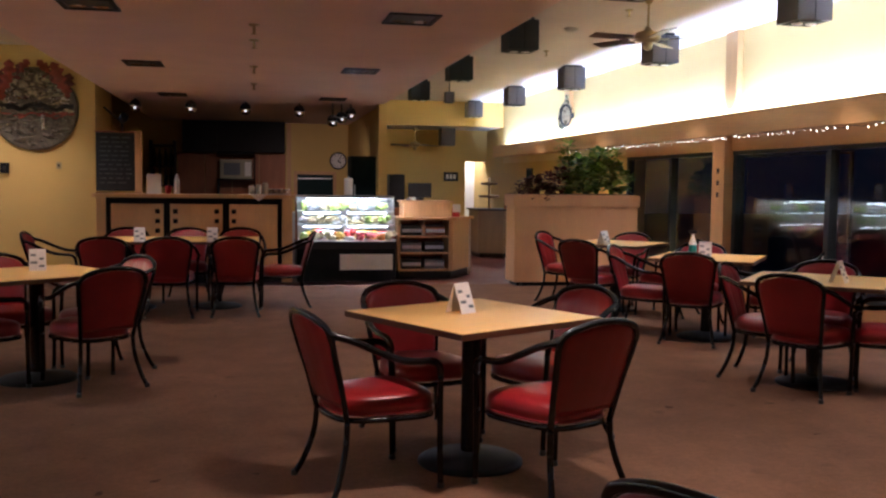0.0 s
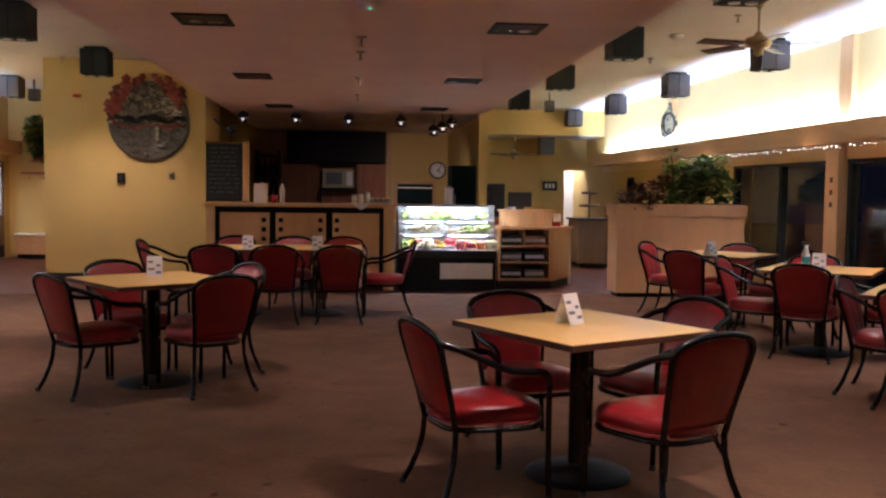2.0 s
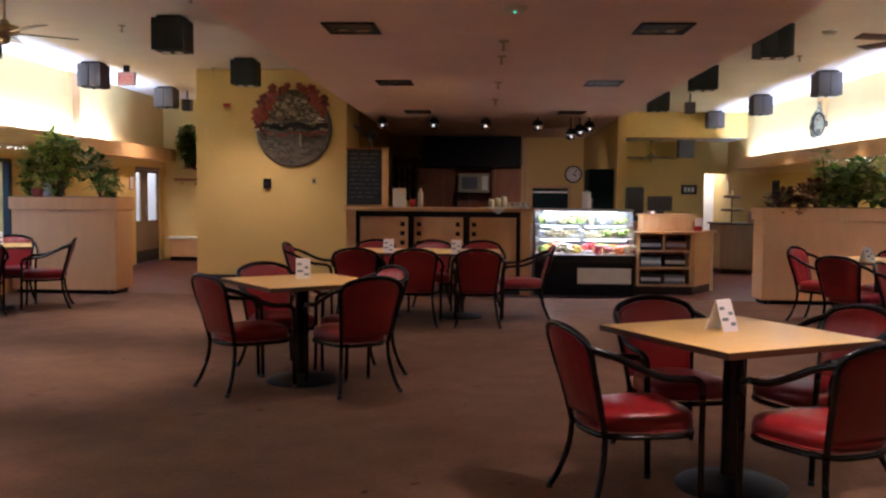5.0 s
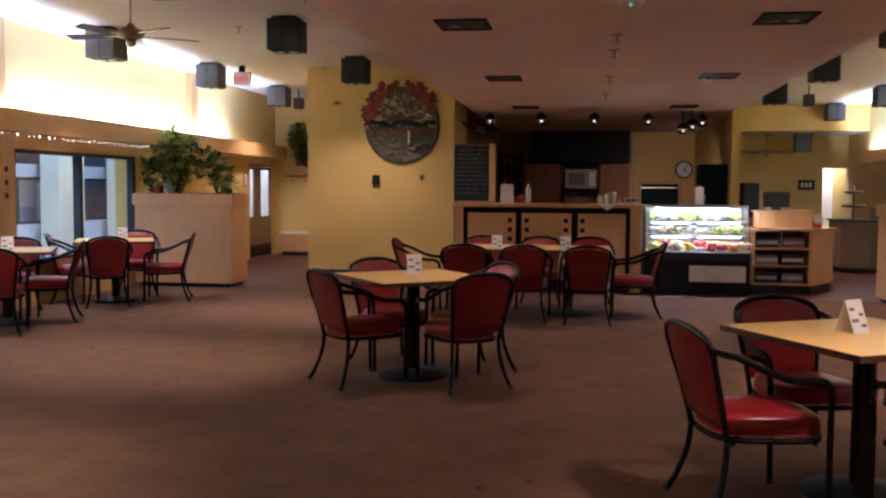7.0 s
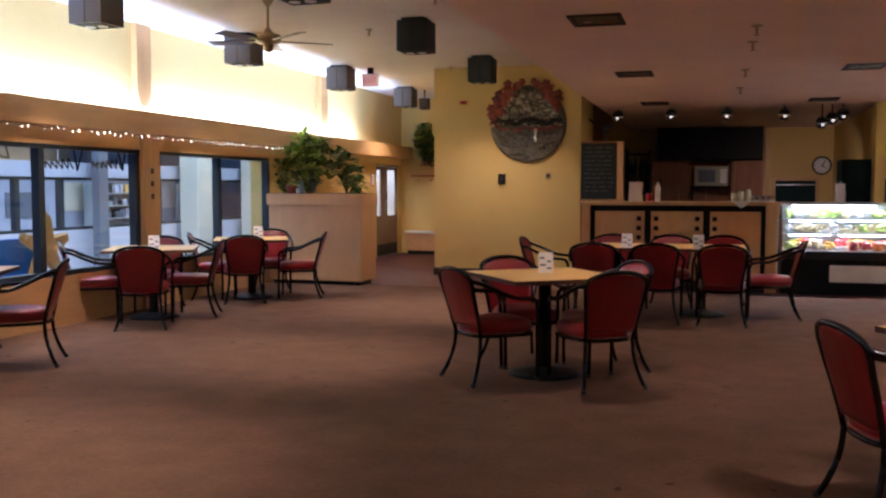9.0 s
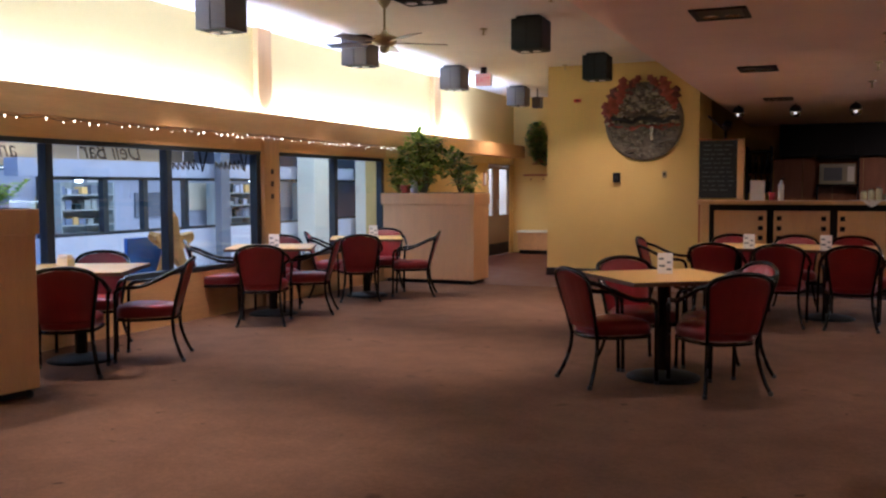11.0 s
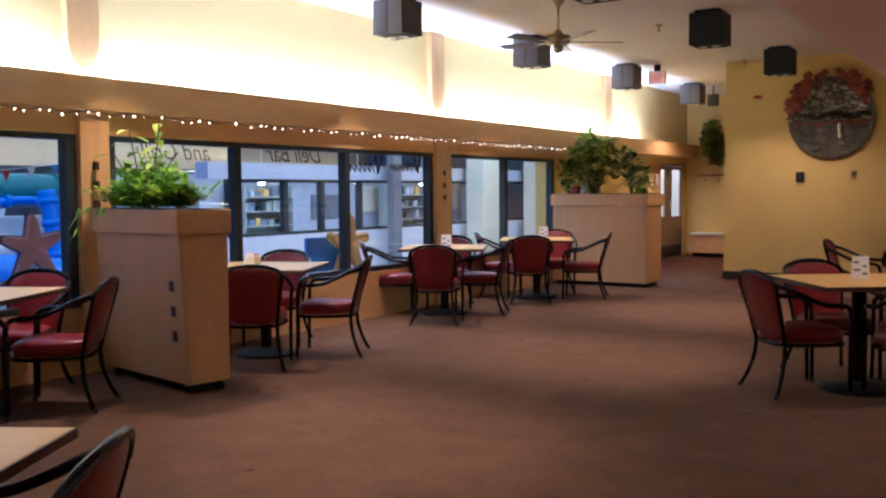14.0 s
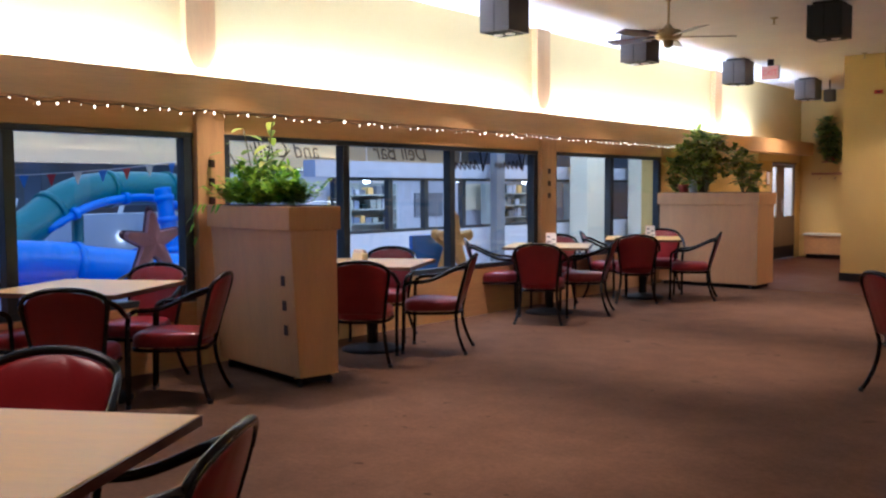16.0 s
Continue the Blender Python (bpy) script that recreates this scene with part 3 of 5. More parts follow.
def leaf(bm, base, way, length, width, droop, up=Vector((0, 0, 1))):
    """One bent leaf of four faces."""
    way = way.normalized()
    side = way.cross(up)
    side = side.normalized() if side.length > 1e-3 else Vector((1, 0, 0))
    rows = []
    for s, w in ((0.0, 0.12), (0.4, 1.0), (0.75, 0.7), (1.0, 0.05)):
        c = base + way * (length * s) - up * (droop * length * s * s)
        rows.append((bm.verts.new(c - side * width * w / 2 + up * 0.06 * width), bm.verts.new(c + side * width * w / 2 + up * 0.06 * width)))
    for a, b in zip(rows, rows[1:]):
        bm.faces.new((a[0], a[1], b[1], b[0])).smooth = True


def way_up(rng, lift):
    a = rng.uniform(0, 2 * math.pi)
    return Vector((math.cos(a), math.sin(a), lift))


# ---- windows ----


def window_run(name, x, inside, mullions, posts, z0, z1, label):
    """A glazed wall along y. inside: +1 when the room lies to +x."""
    e = thing(name, label, "window", kind="structure")
    ys = sorted(mullions)
    half = 0.04
    for y in ys:
        part("mullion", B((x - 0.05, y - half, z0 + 0.05), (x + 0.05, y + half, z1 - 0.045), 0.004), M["frame"], e)
    y0, y1 = ys[0] - half, ys[-1] + half
    part("head_rail", B((x - 0.05, y0, z1 - 0.045), (x + 0.05, y1, z1), 0.004), M["frame"], e)
    part("sill_rail", B((x - 0.05, y0, z0), (x + 0.05, y1, z0 + 0.05), 0.004), M["frame"], e)
    for a, b in zip(ys, ys[1:]):
        if name == "window_east" and a == EAST_TURNED_PANE[0]:
            continue
        if not any(a < p < b for p in posts):
            pane = part("pane", B((x - 0.004, a + half, z0 + 0.05), (x + 0.004, b - half, z1 - 0.045)), M["glass"], e)
            pane.visible_shadow = False


def post(name, x0, x1, y0, y1, sx, label):
    e = thing(name, label, "post", kind="structure")
    part("post_body", B((x0, y0, 0.0), (x1, y1, 1.998), 0.006), M["maple"], e)
    for z in (1.29, 1.435, 1.58):
        part("square_inlay", B((sx - 0.004, (y0 + y1) / 2 - 0.03, z - 0.03), (sx + 0.004, (y0 + y1) / 2 + 0.03, z + 0.03)), M["inlay"], e)


window_run("window_west", XL, 1, [-3.3, -1.75, -0.2, 0.1, 1.56, 3.02, 4.42, 4.78, 6.14, 7.70, 9.27, 9.69, 11.1, 12.5], [-0.05, 4.6, 9.5], 0.505, 1.818, "dark-framed windows to the swimming pool hall")
EAST_TURNED_PANE = (8.45, 10.30)
window_run("window_east", XR + 0.03, -1, [-3.2, -1.4, 0.4, 2.2, 4.3, 6.4, 8.45, 10.30, 10.70, 12.05, 13.55], [10.5], 0.305, 1.818, "dark-framed night windows")
# one east pane is turned so the display case's reflection fits the camera's view
e = thing("turned_pane", "dark-framed glazed pane turned so its reflection fits the camera's view", "window", kind="structure")
e.matrix_basis = pose(XR + 0.06, 10.26, 0, 0, 0, 7.75)
length, z0, z1 = 1.77, 0.36, 1.77
part("pane", B((-0.003, -length + 0.03, z0 + 0.03), (0.003, -0.03, z1 - 0.03)), M["glass"], e).visible_shadow = False
for y0, y1, a, b in ((-length, -length + 0.03, z0, z1), (-0.03, 0.0, z0, z1), (-length + 0.03, -0.03, z0, z0 + 0.03), (-length + 0.03, -0.03, z1 - 0.03, z1)):
    part("sash", B((-0.015, y0, a), (0.015, y1, b), 0.002), M["frame"], e)
post("post_west", -6.33, -6.15, -0.16, 0.06, -6.15, "maple post between windows")
post("post_west", -6.33, -6.15, 4.47, 4.73, -6.15, "maple post between windows")
post("post_west", -6.33, -6.15, 9.32, 9.64, -6.15, "maple post between windows")
post("post_east", 5.87, 6.08, 10.35, 10.65, 5.87, "maple post between windows")


def pilaster(x0, x1, y0, y1, xw):
    """A wooden batten on the upper wall with a rounded lower end."""
    bm = bmesh.new()
    prof = [(2.33, 0.35), (2.36, 0.6), (2.42, 0.85), (2.5, 1.0), (ZC - 0.004, 1.0)]
    mid, h = (y0 + y1) / 2, (y1 - y0) / 2
    rows = [[bm.verts.new((x, mid + s * h * w, z)) for x, s in ((x0, -1), (x1, -1), (x1, 1), (x0, 1))] for z, w in prof]
    for a, b in zip(rows, rows[1:]):
        for k in range(4):
            bm.faces.new((a[k], a[(k + 1) % 4], b[(k + 1) % 4], b[k]))
    bm.faces.new(rows[0])
    bm.faces.new(rows[-1])
    thing("pilaster", "slender maple batten on the yellow wall", "batten", "", None, bm, M["batten"], "structure")


for y in (-0.05, 4.62, 9.55, 14.75):
    pilaster(-6.348, -6.275, y - 0.14, y + 0.14, 0)
for y in (4.4, 10.55, 16.6):
    pilaster(6.025, 6.098, y - 0.14, y + 0.14, 0)
e = thing("wall_ornament", "oval dark carved fish-shaped wall ornament on a batten", "ornament")
bm = bmesh.new()
bm_lathe(bm, [(0.02, -0.30), (0.09, -0.22), (0.135, -0.05), (0.12, 0.12), (0.05, 0.24), (0.02, 0.28)], 16, pose(5.93, 16.42, 2.66, 0, 8, -38) @ Matrix.Diagonal((1, 0.3, 1, 1)))
part("body", bm, M["bronze"], e)
part("tail", B((5.93, 16.40, 2.90), (5.99, 16.46, 3.02), 0.01), M["bronze"], e)
part("bracket", B((5.95, 16.40, 2.60), (6.098, 16.46, 2.70)), M["kick"], e)
part("ring", T([(5.93 + 0.10 * math.cos(a) * 0.79, 16.36 - 0.10 * math.cos(a) * 0.61, 2.64 + 0.19 * math.sin(a)) for a in np.linspace(0, 2 * math.pi, 25)], 0.018, 6), M["kick"], e)


def string_lights(name, x, y0, y1, z):
    rng = random.Random(name)
    e = thing(name, "string of small warm fairy lights under the maple fascia", "string lights")
    n = int((y1 - y0) / 0.10)
    pts = [(x, y0 + (y1 - y0) * k / n, z + 0.012 * math.sin(k * 1.7) + rng.uniform(-0.006, 0.006)) for k in range(n + 1)]
    part("wire", T(pts, 0.003, 4), M["kick"], e)
    me = done(bm_lathe(bmesh.new(), [(0.003, -0.013), (0.010, -0.008), (0.012, 0), (0.009, 0.009), (0.003, 0.013)], 8), "bulb", M["bulb"])
    for p in pts:
        if rng.random() < 0.12:
            continue
        ob = new("bulb", me)
        s = rng.choice((0.25, 0.3, 0.4, 0.5, 0.6))
        ob.parent, ob.matrix_basis = e, Matrix.Translation((p[0], p[1] + rng.uniform(-0.02, 0.02), p[2] - 0.012)) @ Matrix.Scale(s, 4)


string_lights("fairy_lights", -6.118, 2.2, 12.9, 1.978)
string_lights("fairy_lights", 5.862, 4.5, 16.0, 1.978)

# writing on the glass, read from the pool side
def glass_text(text, y, z, size):
    c = bpy.data.curves.new("window_lettering", "FONT")
    c.body, c.size, c.shear, c.align_x, c.extrude = text, size, 0.3, "CENTER", 0.0005
    c.materials.append(M["ink"])
    ob = new("window_lettering", c)
    ob.matrix_basis = pose(-6.262, y, z, 90, 0, -90)
    tagged(ob, "black slanted lettering on the window glass", "lettering")


glass_text("Deli Bar", 6.97, 1.66, 0.235)
glass_text("and Grill", 5.5, 1.65, 0.21)
e = thing("window_sign", "two illegible black script words on the glass", "lettering")
def script_word(name, y0, y1, z, height, waves, tall):
    """A word too stylised to letter: a slanting wave with one tall initial."""
    pts = []
    for k in range(waves * 10 + 1):
        u = k / (waves * 10)
        a = 2 * math.pi * waves * u
        h = height * (1 - 0.25 * math.sin(3 * u + 1))
        pts.append((-6.260, y0 + (y1 - y0) * u + 0.02 * math.cos(a), z + h * (0.5 - 0.5 * math.cos(a))))
    part(name, T(pts, 0.012, 5, 0.4), M["ink"], e)
    y, d = tall
    part("initial", T(smooth_path([(-6.260, y - 0.05 * d, z + 0.20), (-6.260, y, z + 0.01), (-6.260, y + 0.01 * d, z), (-6.260, y + 0.10 * d, z + 0.22)], 5), 0.015, 5, 0.4), M["ink"], e)


script_word("stroke", 7.80, 8.22, 1.585, 0.085, 5, (8.30, 1))
script_word("stroke", 8.52, 9.02, 1.60, 0.085, 6, (9.08, -1))

# ---- swimming pool hall beyond the west windows ----
structure("pool_deck", (-30, -8, -1.1), (-6.45, 30, -0.95), M["poolwall"], "pale pool deck")
structure("pool_water", (-19, -6, -0.95), (-8.2, 9.0, -0.9), M["water"], "blue pool water")
structure("pool_hall_ceiling", (-30, -8, 4.2), (-6.6, 30, 4.35), M["poolwall"])
structure("pool_hall_wall_west", (-30.2, -8, -1), (-30, 30, 4.2), M["hallblue"])
structure("pool_hall_wall_south", (-30, -8.2, -1), (-6.6, -8, 4.2), M["hedge"])
structure("pool_hall_wall_north", (-30, 30, -1), (-6.6, 30.2, 4.2), M["poolwall"])
# broad unseen panels added as fill light for the hall and passage
area("pool_hall_fill", (-18, 6, 4.15), (-18, 6.001, 0), (20, 18), 1100, (0.50, 0.76, 1.0))
area("pool_passage_fill", (-8.2, 13, 3.2), (-8.2, 13.001, 0), (1.6, 11), 230, (0.72, 0.86, 1.0))


def tube_slide(name, points, r, material, label):
    e = thing(name, label, "water slide")
    path = smooth_path(points, 7)
    part("tube", T(path, r, 18), material, e)
    for k in range(4, len(path) - 2, 7):
        d = (path[k + 1] - path[k]).normalized()
        part("joint_ring", T([path[k] - d * 0.05, path[k] + d * 0.05], r + 0.03, 18), material, e)
    return e


slide = tube_slide("water_slide", [(-13, 1.0, 0.5), (-13, 4.0, 0.46), (-13, 6.6, 0.38), (-13, 7.6, 0.24), (-13.05, 8.9, 0.07), (-13.4, 10.5, -0.1), (-14.5, 12, -0.2)], 0.30, M["poolblue"], "bright blue tube water slide above the pool")
for y in (1.5, 4.5, 7.5, 10):
    part("support", T([(-13.1, y, -0.9), (-13.1, y, 0.4)], 0.08), M["poolwhite"], slide)
slide = tube_slide("water_slide", [(-13.5, 5.6, 0.2), (-14, 6.9, 0.72), (-14.3, 8.0, 1.30), (-14.5, 9.2, 1.42), (-14.8, 10.6, 1.38), (-15.5, 12.5, 1.35)], 0.29, M["teal"], "teal tube water slide rising over the pool")
for y, h in ((8.1, 1.2), (10.5, 1.2)):
    part("support", T([(-14.4, y, -0.9), (-14.4, y, h)], 0.1), M["teal"], slide)
slide = tube_slide("water_slide", [(-13.7, 9.25, 1.42), (-13.65, 9.27, 1.1), (-13.6, 9.3, 0.7), (-13.5, 9.3, 0.1)], 0.14, M["poolblue"], "steep blue chute below the teal slide")
tube_slide("water_slide", [(-13.9, 7.3, 0.78), (-14.0, 8.2, 1.16), (-14.1, 9.2, 1.26), (-14.0, 9.8, 1.1)], 0.07, M["poolblue"], "narrow blue slide channel")
structure("pool_trough_wall", (-13.9, -2, -0.2), (-13.6, 11.0, 0.06), M["poolblue"], "blue slide trough wall above the water")
e = thing("pool_back_wall", "low white curved wall behind the slides with round lamps", "wall")
part("wall_face", B((-16.4, 6.0, -0.9), (-16.2, 14, 0.95), 0.02), M["poolwhite"], e)
for y in (8.3, 10.0):
    part("wall_lamp", bm_lathe(bmesh.new(), [(0.015, 0), (0.05, 0.03), (0.025, 0.08)], 12, pose(-16.15, y, 0.45)), M["caselamp"], e)
for k in range(5):
    a = 6.6 + 1.1 * k
    e = thing("steel_strut", "slanting white steel strut behind the slides", "strut")
    part("bar", T([(-16.9, a, -0.9), (-16.9, a + 0.62, 1.25)], 0.05), M["poolwhite"], e)
for y in (3.2, 6.4, 9.6):
    e = thing("hall_window", "dark tall window in the far hall wall", "window")
    part("pane", B((-29.95, y + 6, 0.2), (-29.9, y + 8.6, 3.0)), M["hedge"], e)

e = thing("pennant_string", "string of red, white and blue pennants", "bunting")
pp = [(-9.0, 3.4 + 0.28 * k, 1.50 + 0.02 * k - 0.006 * k * (11 - k) * 0.3) for k in range(12)]
part("cord", T([(-9.0, 2.6, 4.2), *pp, (-9.0, 7.4, 4.2)], 0.006, 5), M["poolwhite"], e)
for k, p in enumerate(pp):
    bm = bmesh.new()
    vs = [bm.verts.new((p[0] + dx, p[1] + dy, p[2] + dz)) for dx in (-0.003, 0.003) for dy, dz in ((-0.05, 0), (0.05, 0), (0.0, -0.13))]
    bm.faces.new(vs[:3]), bm.faces.new(vs[3:][::-1])
    for i in range(3):
        bm.faces.new((vs[i], vs[(i + 1) % 3], vs[3 + (i + 1) % 3], vs[3 + i]))
    part("pennant", bm, M[("pwhite", "bluepanel", "pred")[k % 3]], e)


def starfish(name, y, z, r, turn, material, rim, label):
    e = thing(name, label, "cutout")
    for part_name, k, x0, x1, mm in (("rim", 1.12, -6.92, -6.90, rim), ("body", 1.0, -6.90, -6.86, material)):
        bm = bmesh.new()
        ring = []
        for arm in range(5):
            for da, rr in ((-7, 0.93), (0, 1.0), (7, 0.93), (36, 0.40)):
                a = radians(turn + 72 * arm + da)
                ring.append((r * rr * k * math.cos(a), r * rr * k * math.sin(a)))
        va = [bm.verts.new((x0, y + c, z + s)) for c, s in ring]
        vb = [bm.verts.new((x1, y + c * 0.94, z + s * 0.94)) for c, s in ring]
        hub = bm.verts.new((x1 + 0.03, y, z))
        bm.faces.new(va[::-1])
        for i in range(20):
            bm.faces.new((va[i], va[(i + 1) % 20], vb[(i + 1) % 20], vb[i]))
            bm.faces.new((vb[i], vb[(i + 1) % 20], hub))
        part(part_name, bm, mm, e)
    part("stand", B((-6.96, y - 0.03, -0.95), (-6.925, y + 0.03, z + 0.1)), M["poolwhite"], e)


starfish("starfish_cutout", 4.54, 0.94, 0.275, 92, M["starp"], M["starpd"], "purple starfish cutout standing outside the window")
starfish("starfish_cutout", 8.58, 0.74, 0.37, 88, M["stary"], M["stary"], "yellow starfish cutout standing outside the window")
e = thing("pool_panel", "upright blue board beside the yellow starfish", "board")
part("panel", B((-7.05, 7.96, -0.95), (-7.0, 8.62, 0.85), 0.01), M["bluepanel"], e)

# strip and fill lamp added to give the bright band above the pool
structure("pool_bright_strip", (-17.3, -6, 1.92), (-17.0, 22, 2.9), M["bandcream"], "cream strip added for the bright band across the west window tops")
lamp = area("pool_band_fill", (-16.6, 8, 1.85), (-17.0, 8, 2.4), (26, 0.1), 75, (1.0, 0.88, 0.66))
lamp.matrix_world = look((-16.6, 8, 1.85), (-17.0, 8, 2.4))

# passage beside the pool: white parapet, dark-framed glazing and columns
structure("pool_passage_floor", (-12, 9.2, -0.95), (-6.45, 30, -0.1), M["poolwall"])
structure("pool_parapet", (-10.1, 9.6, -0.1), (-9.95, 24, 0.70), M["poolwhite"], "white parapet")
structure("pool_bulkhead", (-10.15, 9.2, 1.56), (-9.9, 24, 1.80), M["poolwall"], "pale bulkhead over the passage glazing")
e = thing("passage_glazing", "dark-framed interior windows above the white parapet", "window", kind="structure")
for y in (9.7, 10.87, 11.74, 12.74, 13.85, 14.82, 15.5, 17.3, 19.0):
    part("mullion", B((-10.07, y - 0.05, 0.702), (-9.98, y + 0.05, 1.558)), M["frame"], e)
part("sill_rail", B((-10.06, 9.75, 0.702), (-9.99, 24, 0.75)), M["frame"], e)
part("head_rail", B((-10.06, 9.75, 1.51), (-9.99, 24, 1.558)), M["frame"], e)
for y0, y1 in ((13.25, 13.5), (15.9, 16.75), (18.3, 19.4)):
    e = thing("column", "square cream column in the pool passage", "column")
    part("shaft", B((-9.8, y0, -0.1), (-9.4 if y0 > 15 else -9.65, y1, 3.6), 0.02), M["cream"] if y0 > 15 else M["hedge"], e)
structure("passage_back_wall", (-13.2, 9.6, -0.1), (-13.0, 30, 1.7), M["poolwall"])
# unseen fill added to brighten the room behind the glazing
area("passage_room_fill", (-11.6, 15, 1.72), (-11.6, 15.001, 0), (1.0, 9), 75, (0.86, 0.95, 1.0))
rs = random.Random(77)
for y in (12.3, 16.9, 20.4):
    e = thing("display_shelf", "grey display shelf with mixed goods behind the glazing", "shelf", "display shelves")
    part("back_panel", B((-12.74, y, -0.09), (-12.7, y + 1.3, 1.5), 0.004), M["shelfgrey"], e)
    for s in (0, 1.27):
        part("upright", B((-12.7, y + s, -0.09), (-12.3, y + s + 0.03, 1.5), 0.003), M["shelfgrey"], e)
    for z in (0.45, 0.72, 0.99, 1.26):
        part("shelf_board", B((-12.7, y + 0.031, z), (-12.3, y + 1.269, z + 0.025), 0.003), M["shelfgrey"], e)
    for z in (0.745, 1.015, 1.285):
        yy = y + 0.06
        while yy < y + 1.12:
            w, h = rs.uniform(0.05, 0.16), rs.uniform(0.08, 0.2)
            g = thing("shelf_goods", "small packet standing on the display shelf", "packet", "goods on the display shelves")
            part("packet", B((-12.6, yy, z + 0.0005), (-12.42, yy + w, z + h), 0.004), rs.choice((M["hedge"], M["shelfgrey"], M["hedge"], M["hallblue"], M["stary"], M["shelfgrey"], M["poolwall"], M["green"])), g)
            yy += w + rs.uniform(0.01, 0.1)
for i, (y, z, w, h, c) in enumerate(((11.3, 0.95, 0.5, 0.5, "hedge"), (12.4, 0.9, 0.7, 0.35, "stary"), (13.6, 1.2, 0.5, 0.35, "white"), (14.9, 0.8, 0.9, 0.5, "hedge"), (16.6, 0.9, 0.6, 0.6, "cream"), (18.3, 0.8, 0.9, 0.7, "hedge"), (20.0, 0.9, 0.7, 0.7, "white"))):
    e = thing("passage_poster", "poster board on the passage wall", "poster")
    part("board", B((-12.99, y, z), (-12.95, y + w, z + h), 0.004), M[c], e)
for y in (11.6, 14.2, 16.4, 18.4):
    e = thing("passage_lamp", "small white lamp in the pool passage", "lamp")
    part("globe", bm_lathe(bmesh.new(), [(0.02, 0.035), (0.05, 0.025), (0.065, 0), (0.045, -0.025), (0.015, -0.035)], 12, pose(-11.2, y, 1.515)), M["caselamp"], e)
    part("stem", T([(-11.2, y, 1.545), (-11.2, y, 4.2)], 0.01, 5), M["white"], e)

# ---- ceiling fittings ----


def recessed(x, y):
    e = thing("recessed_downlight", "black-framed recessed square downlight with two lamps", "ceiling light", "recessed downlights")
    w, d, z = 0.19, 0.22, ZD
    for lo, hi in (((x - w, y - d, z - 0.014), (x + w, y - d + 0.035, z - 0.002)), ((x - w, y + d - 0.035, z - 0.014), (x + w, y + d, z - 0.002)), ((x - w, y - d + 0.036, z - 0.014), (x - w + 0.035, y + d - 0.036, z - 0.002)), ((x + w - 0.035, y - d + 0.036, z - 0.014), (x + w, y + d - 0.036, z - 0.002))):
        part("frame", B(lo, hi, 0.002), M["blackmatte"], e)
    # flat dark plate in place of a hollow, coloured as its shade
    part("recess_shade", B((x - w + 0.036, y - d + 0.036, z - 0.005), (x + w - 0.036, y + d - 0.036, z - 0.002)), M["kick"], e)
    for s in (-1, 1):
        part("reflector", bm_lathe(bmesh.new(), [(0.03, -0.002), (0.06, -0.009), (0.055, -0.007), (0.02, -0.004)], 14, pose(x + s * 0.075, y + 0.08, z - 0.003)), M["silver"], e)


for y in (-2.6, 0.3, 3.6, 6.92, 10.25, 13.85):
    for x in (-0.76, 1.49):
        recessed(x, y)


def ceiling_dot(name, x, y, z, label, category, kind):
    e = thing(name, label, category)
    if kind == "sprinkler":
        part("escutcheon", bm_lathe(bmesh.new(), [(0.045, 0), (0.04, -0.01), (0.015, -0.015)], 14, pose(x, y, z - 0.001)), M["brass"], e)
        part("stem", T([(x, y, z - 0.012), (x, y, z - 0.07)], 0.011, 8), M["brass"], e)
        part("deflector", bm_lathe(bmesh.new(), [(0.006, 0), (0.03, -0.004), (0.005, -0.008)], 10, pose(x, y, z - 0.07)), M["brass"], e)
    else:
        part("base", bm_lathe(bmesh.new(), [(0.085, 0), (0.085, -0.015), (0.06, -0.045), (0.03, -0.05)], 18, pose(x, y, z - 0.001)), M["white"], e)
        if kind == "led":
            part("led", bm_lathe(bmesh.new(), [(0.004, 0), (0.006, -0.006), (0.002, -0.008)], 6, pose(x, y - 0.055, z - 0.045)), M["led"], e)


ceiling_dot("smoke_alarm", 0.40, 6.15, ZD, "white ceiling smoke alarm with a green light", "smoke alarm", "led")
for y in (7.5, 8.3, 10.2, 12.0):
    ceiling_dot("sprinkler", 0.36, y, ZD, "brass ceiling sprinkler head", "sprinkler", "sprinkler")
for x, y in ((-3.9, 10.6), (-3.9, 14.2), (-2.6, 9.0), (4.4, 12.8), (4.3, 9.6), (4.0, 16.5)):
    ceiling_dot("sprinkler", x, y, ZC, "brass ceiling sprinkler head", "sprinkler", "sprinkler")
ceiling_dot("smoke_alarm", 4.1, 10.9, ZC, "white ceiling smoke alarm", "smoke alarm", "plain")


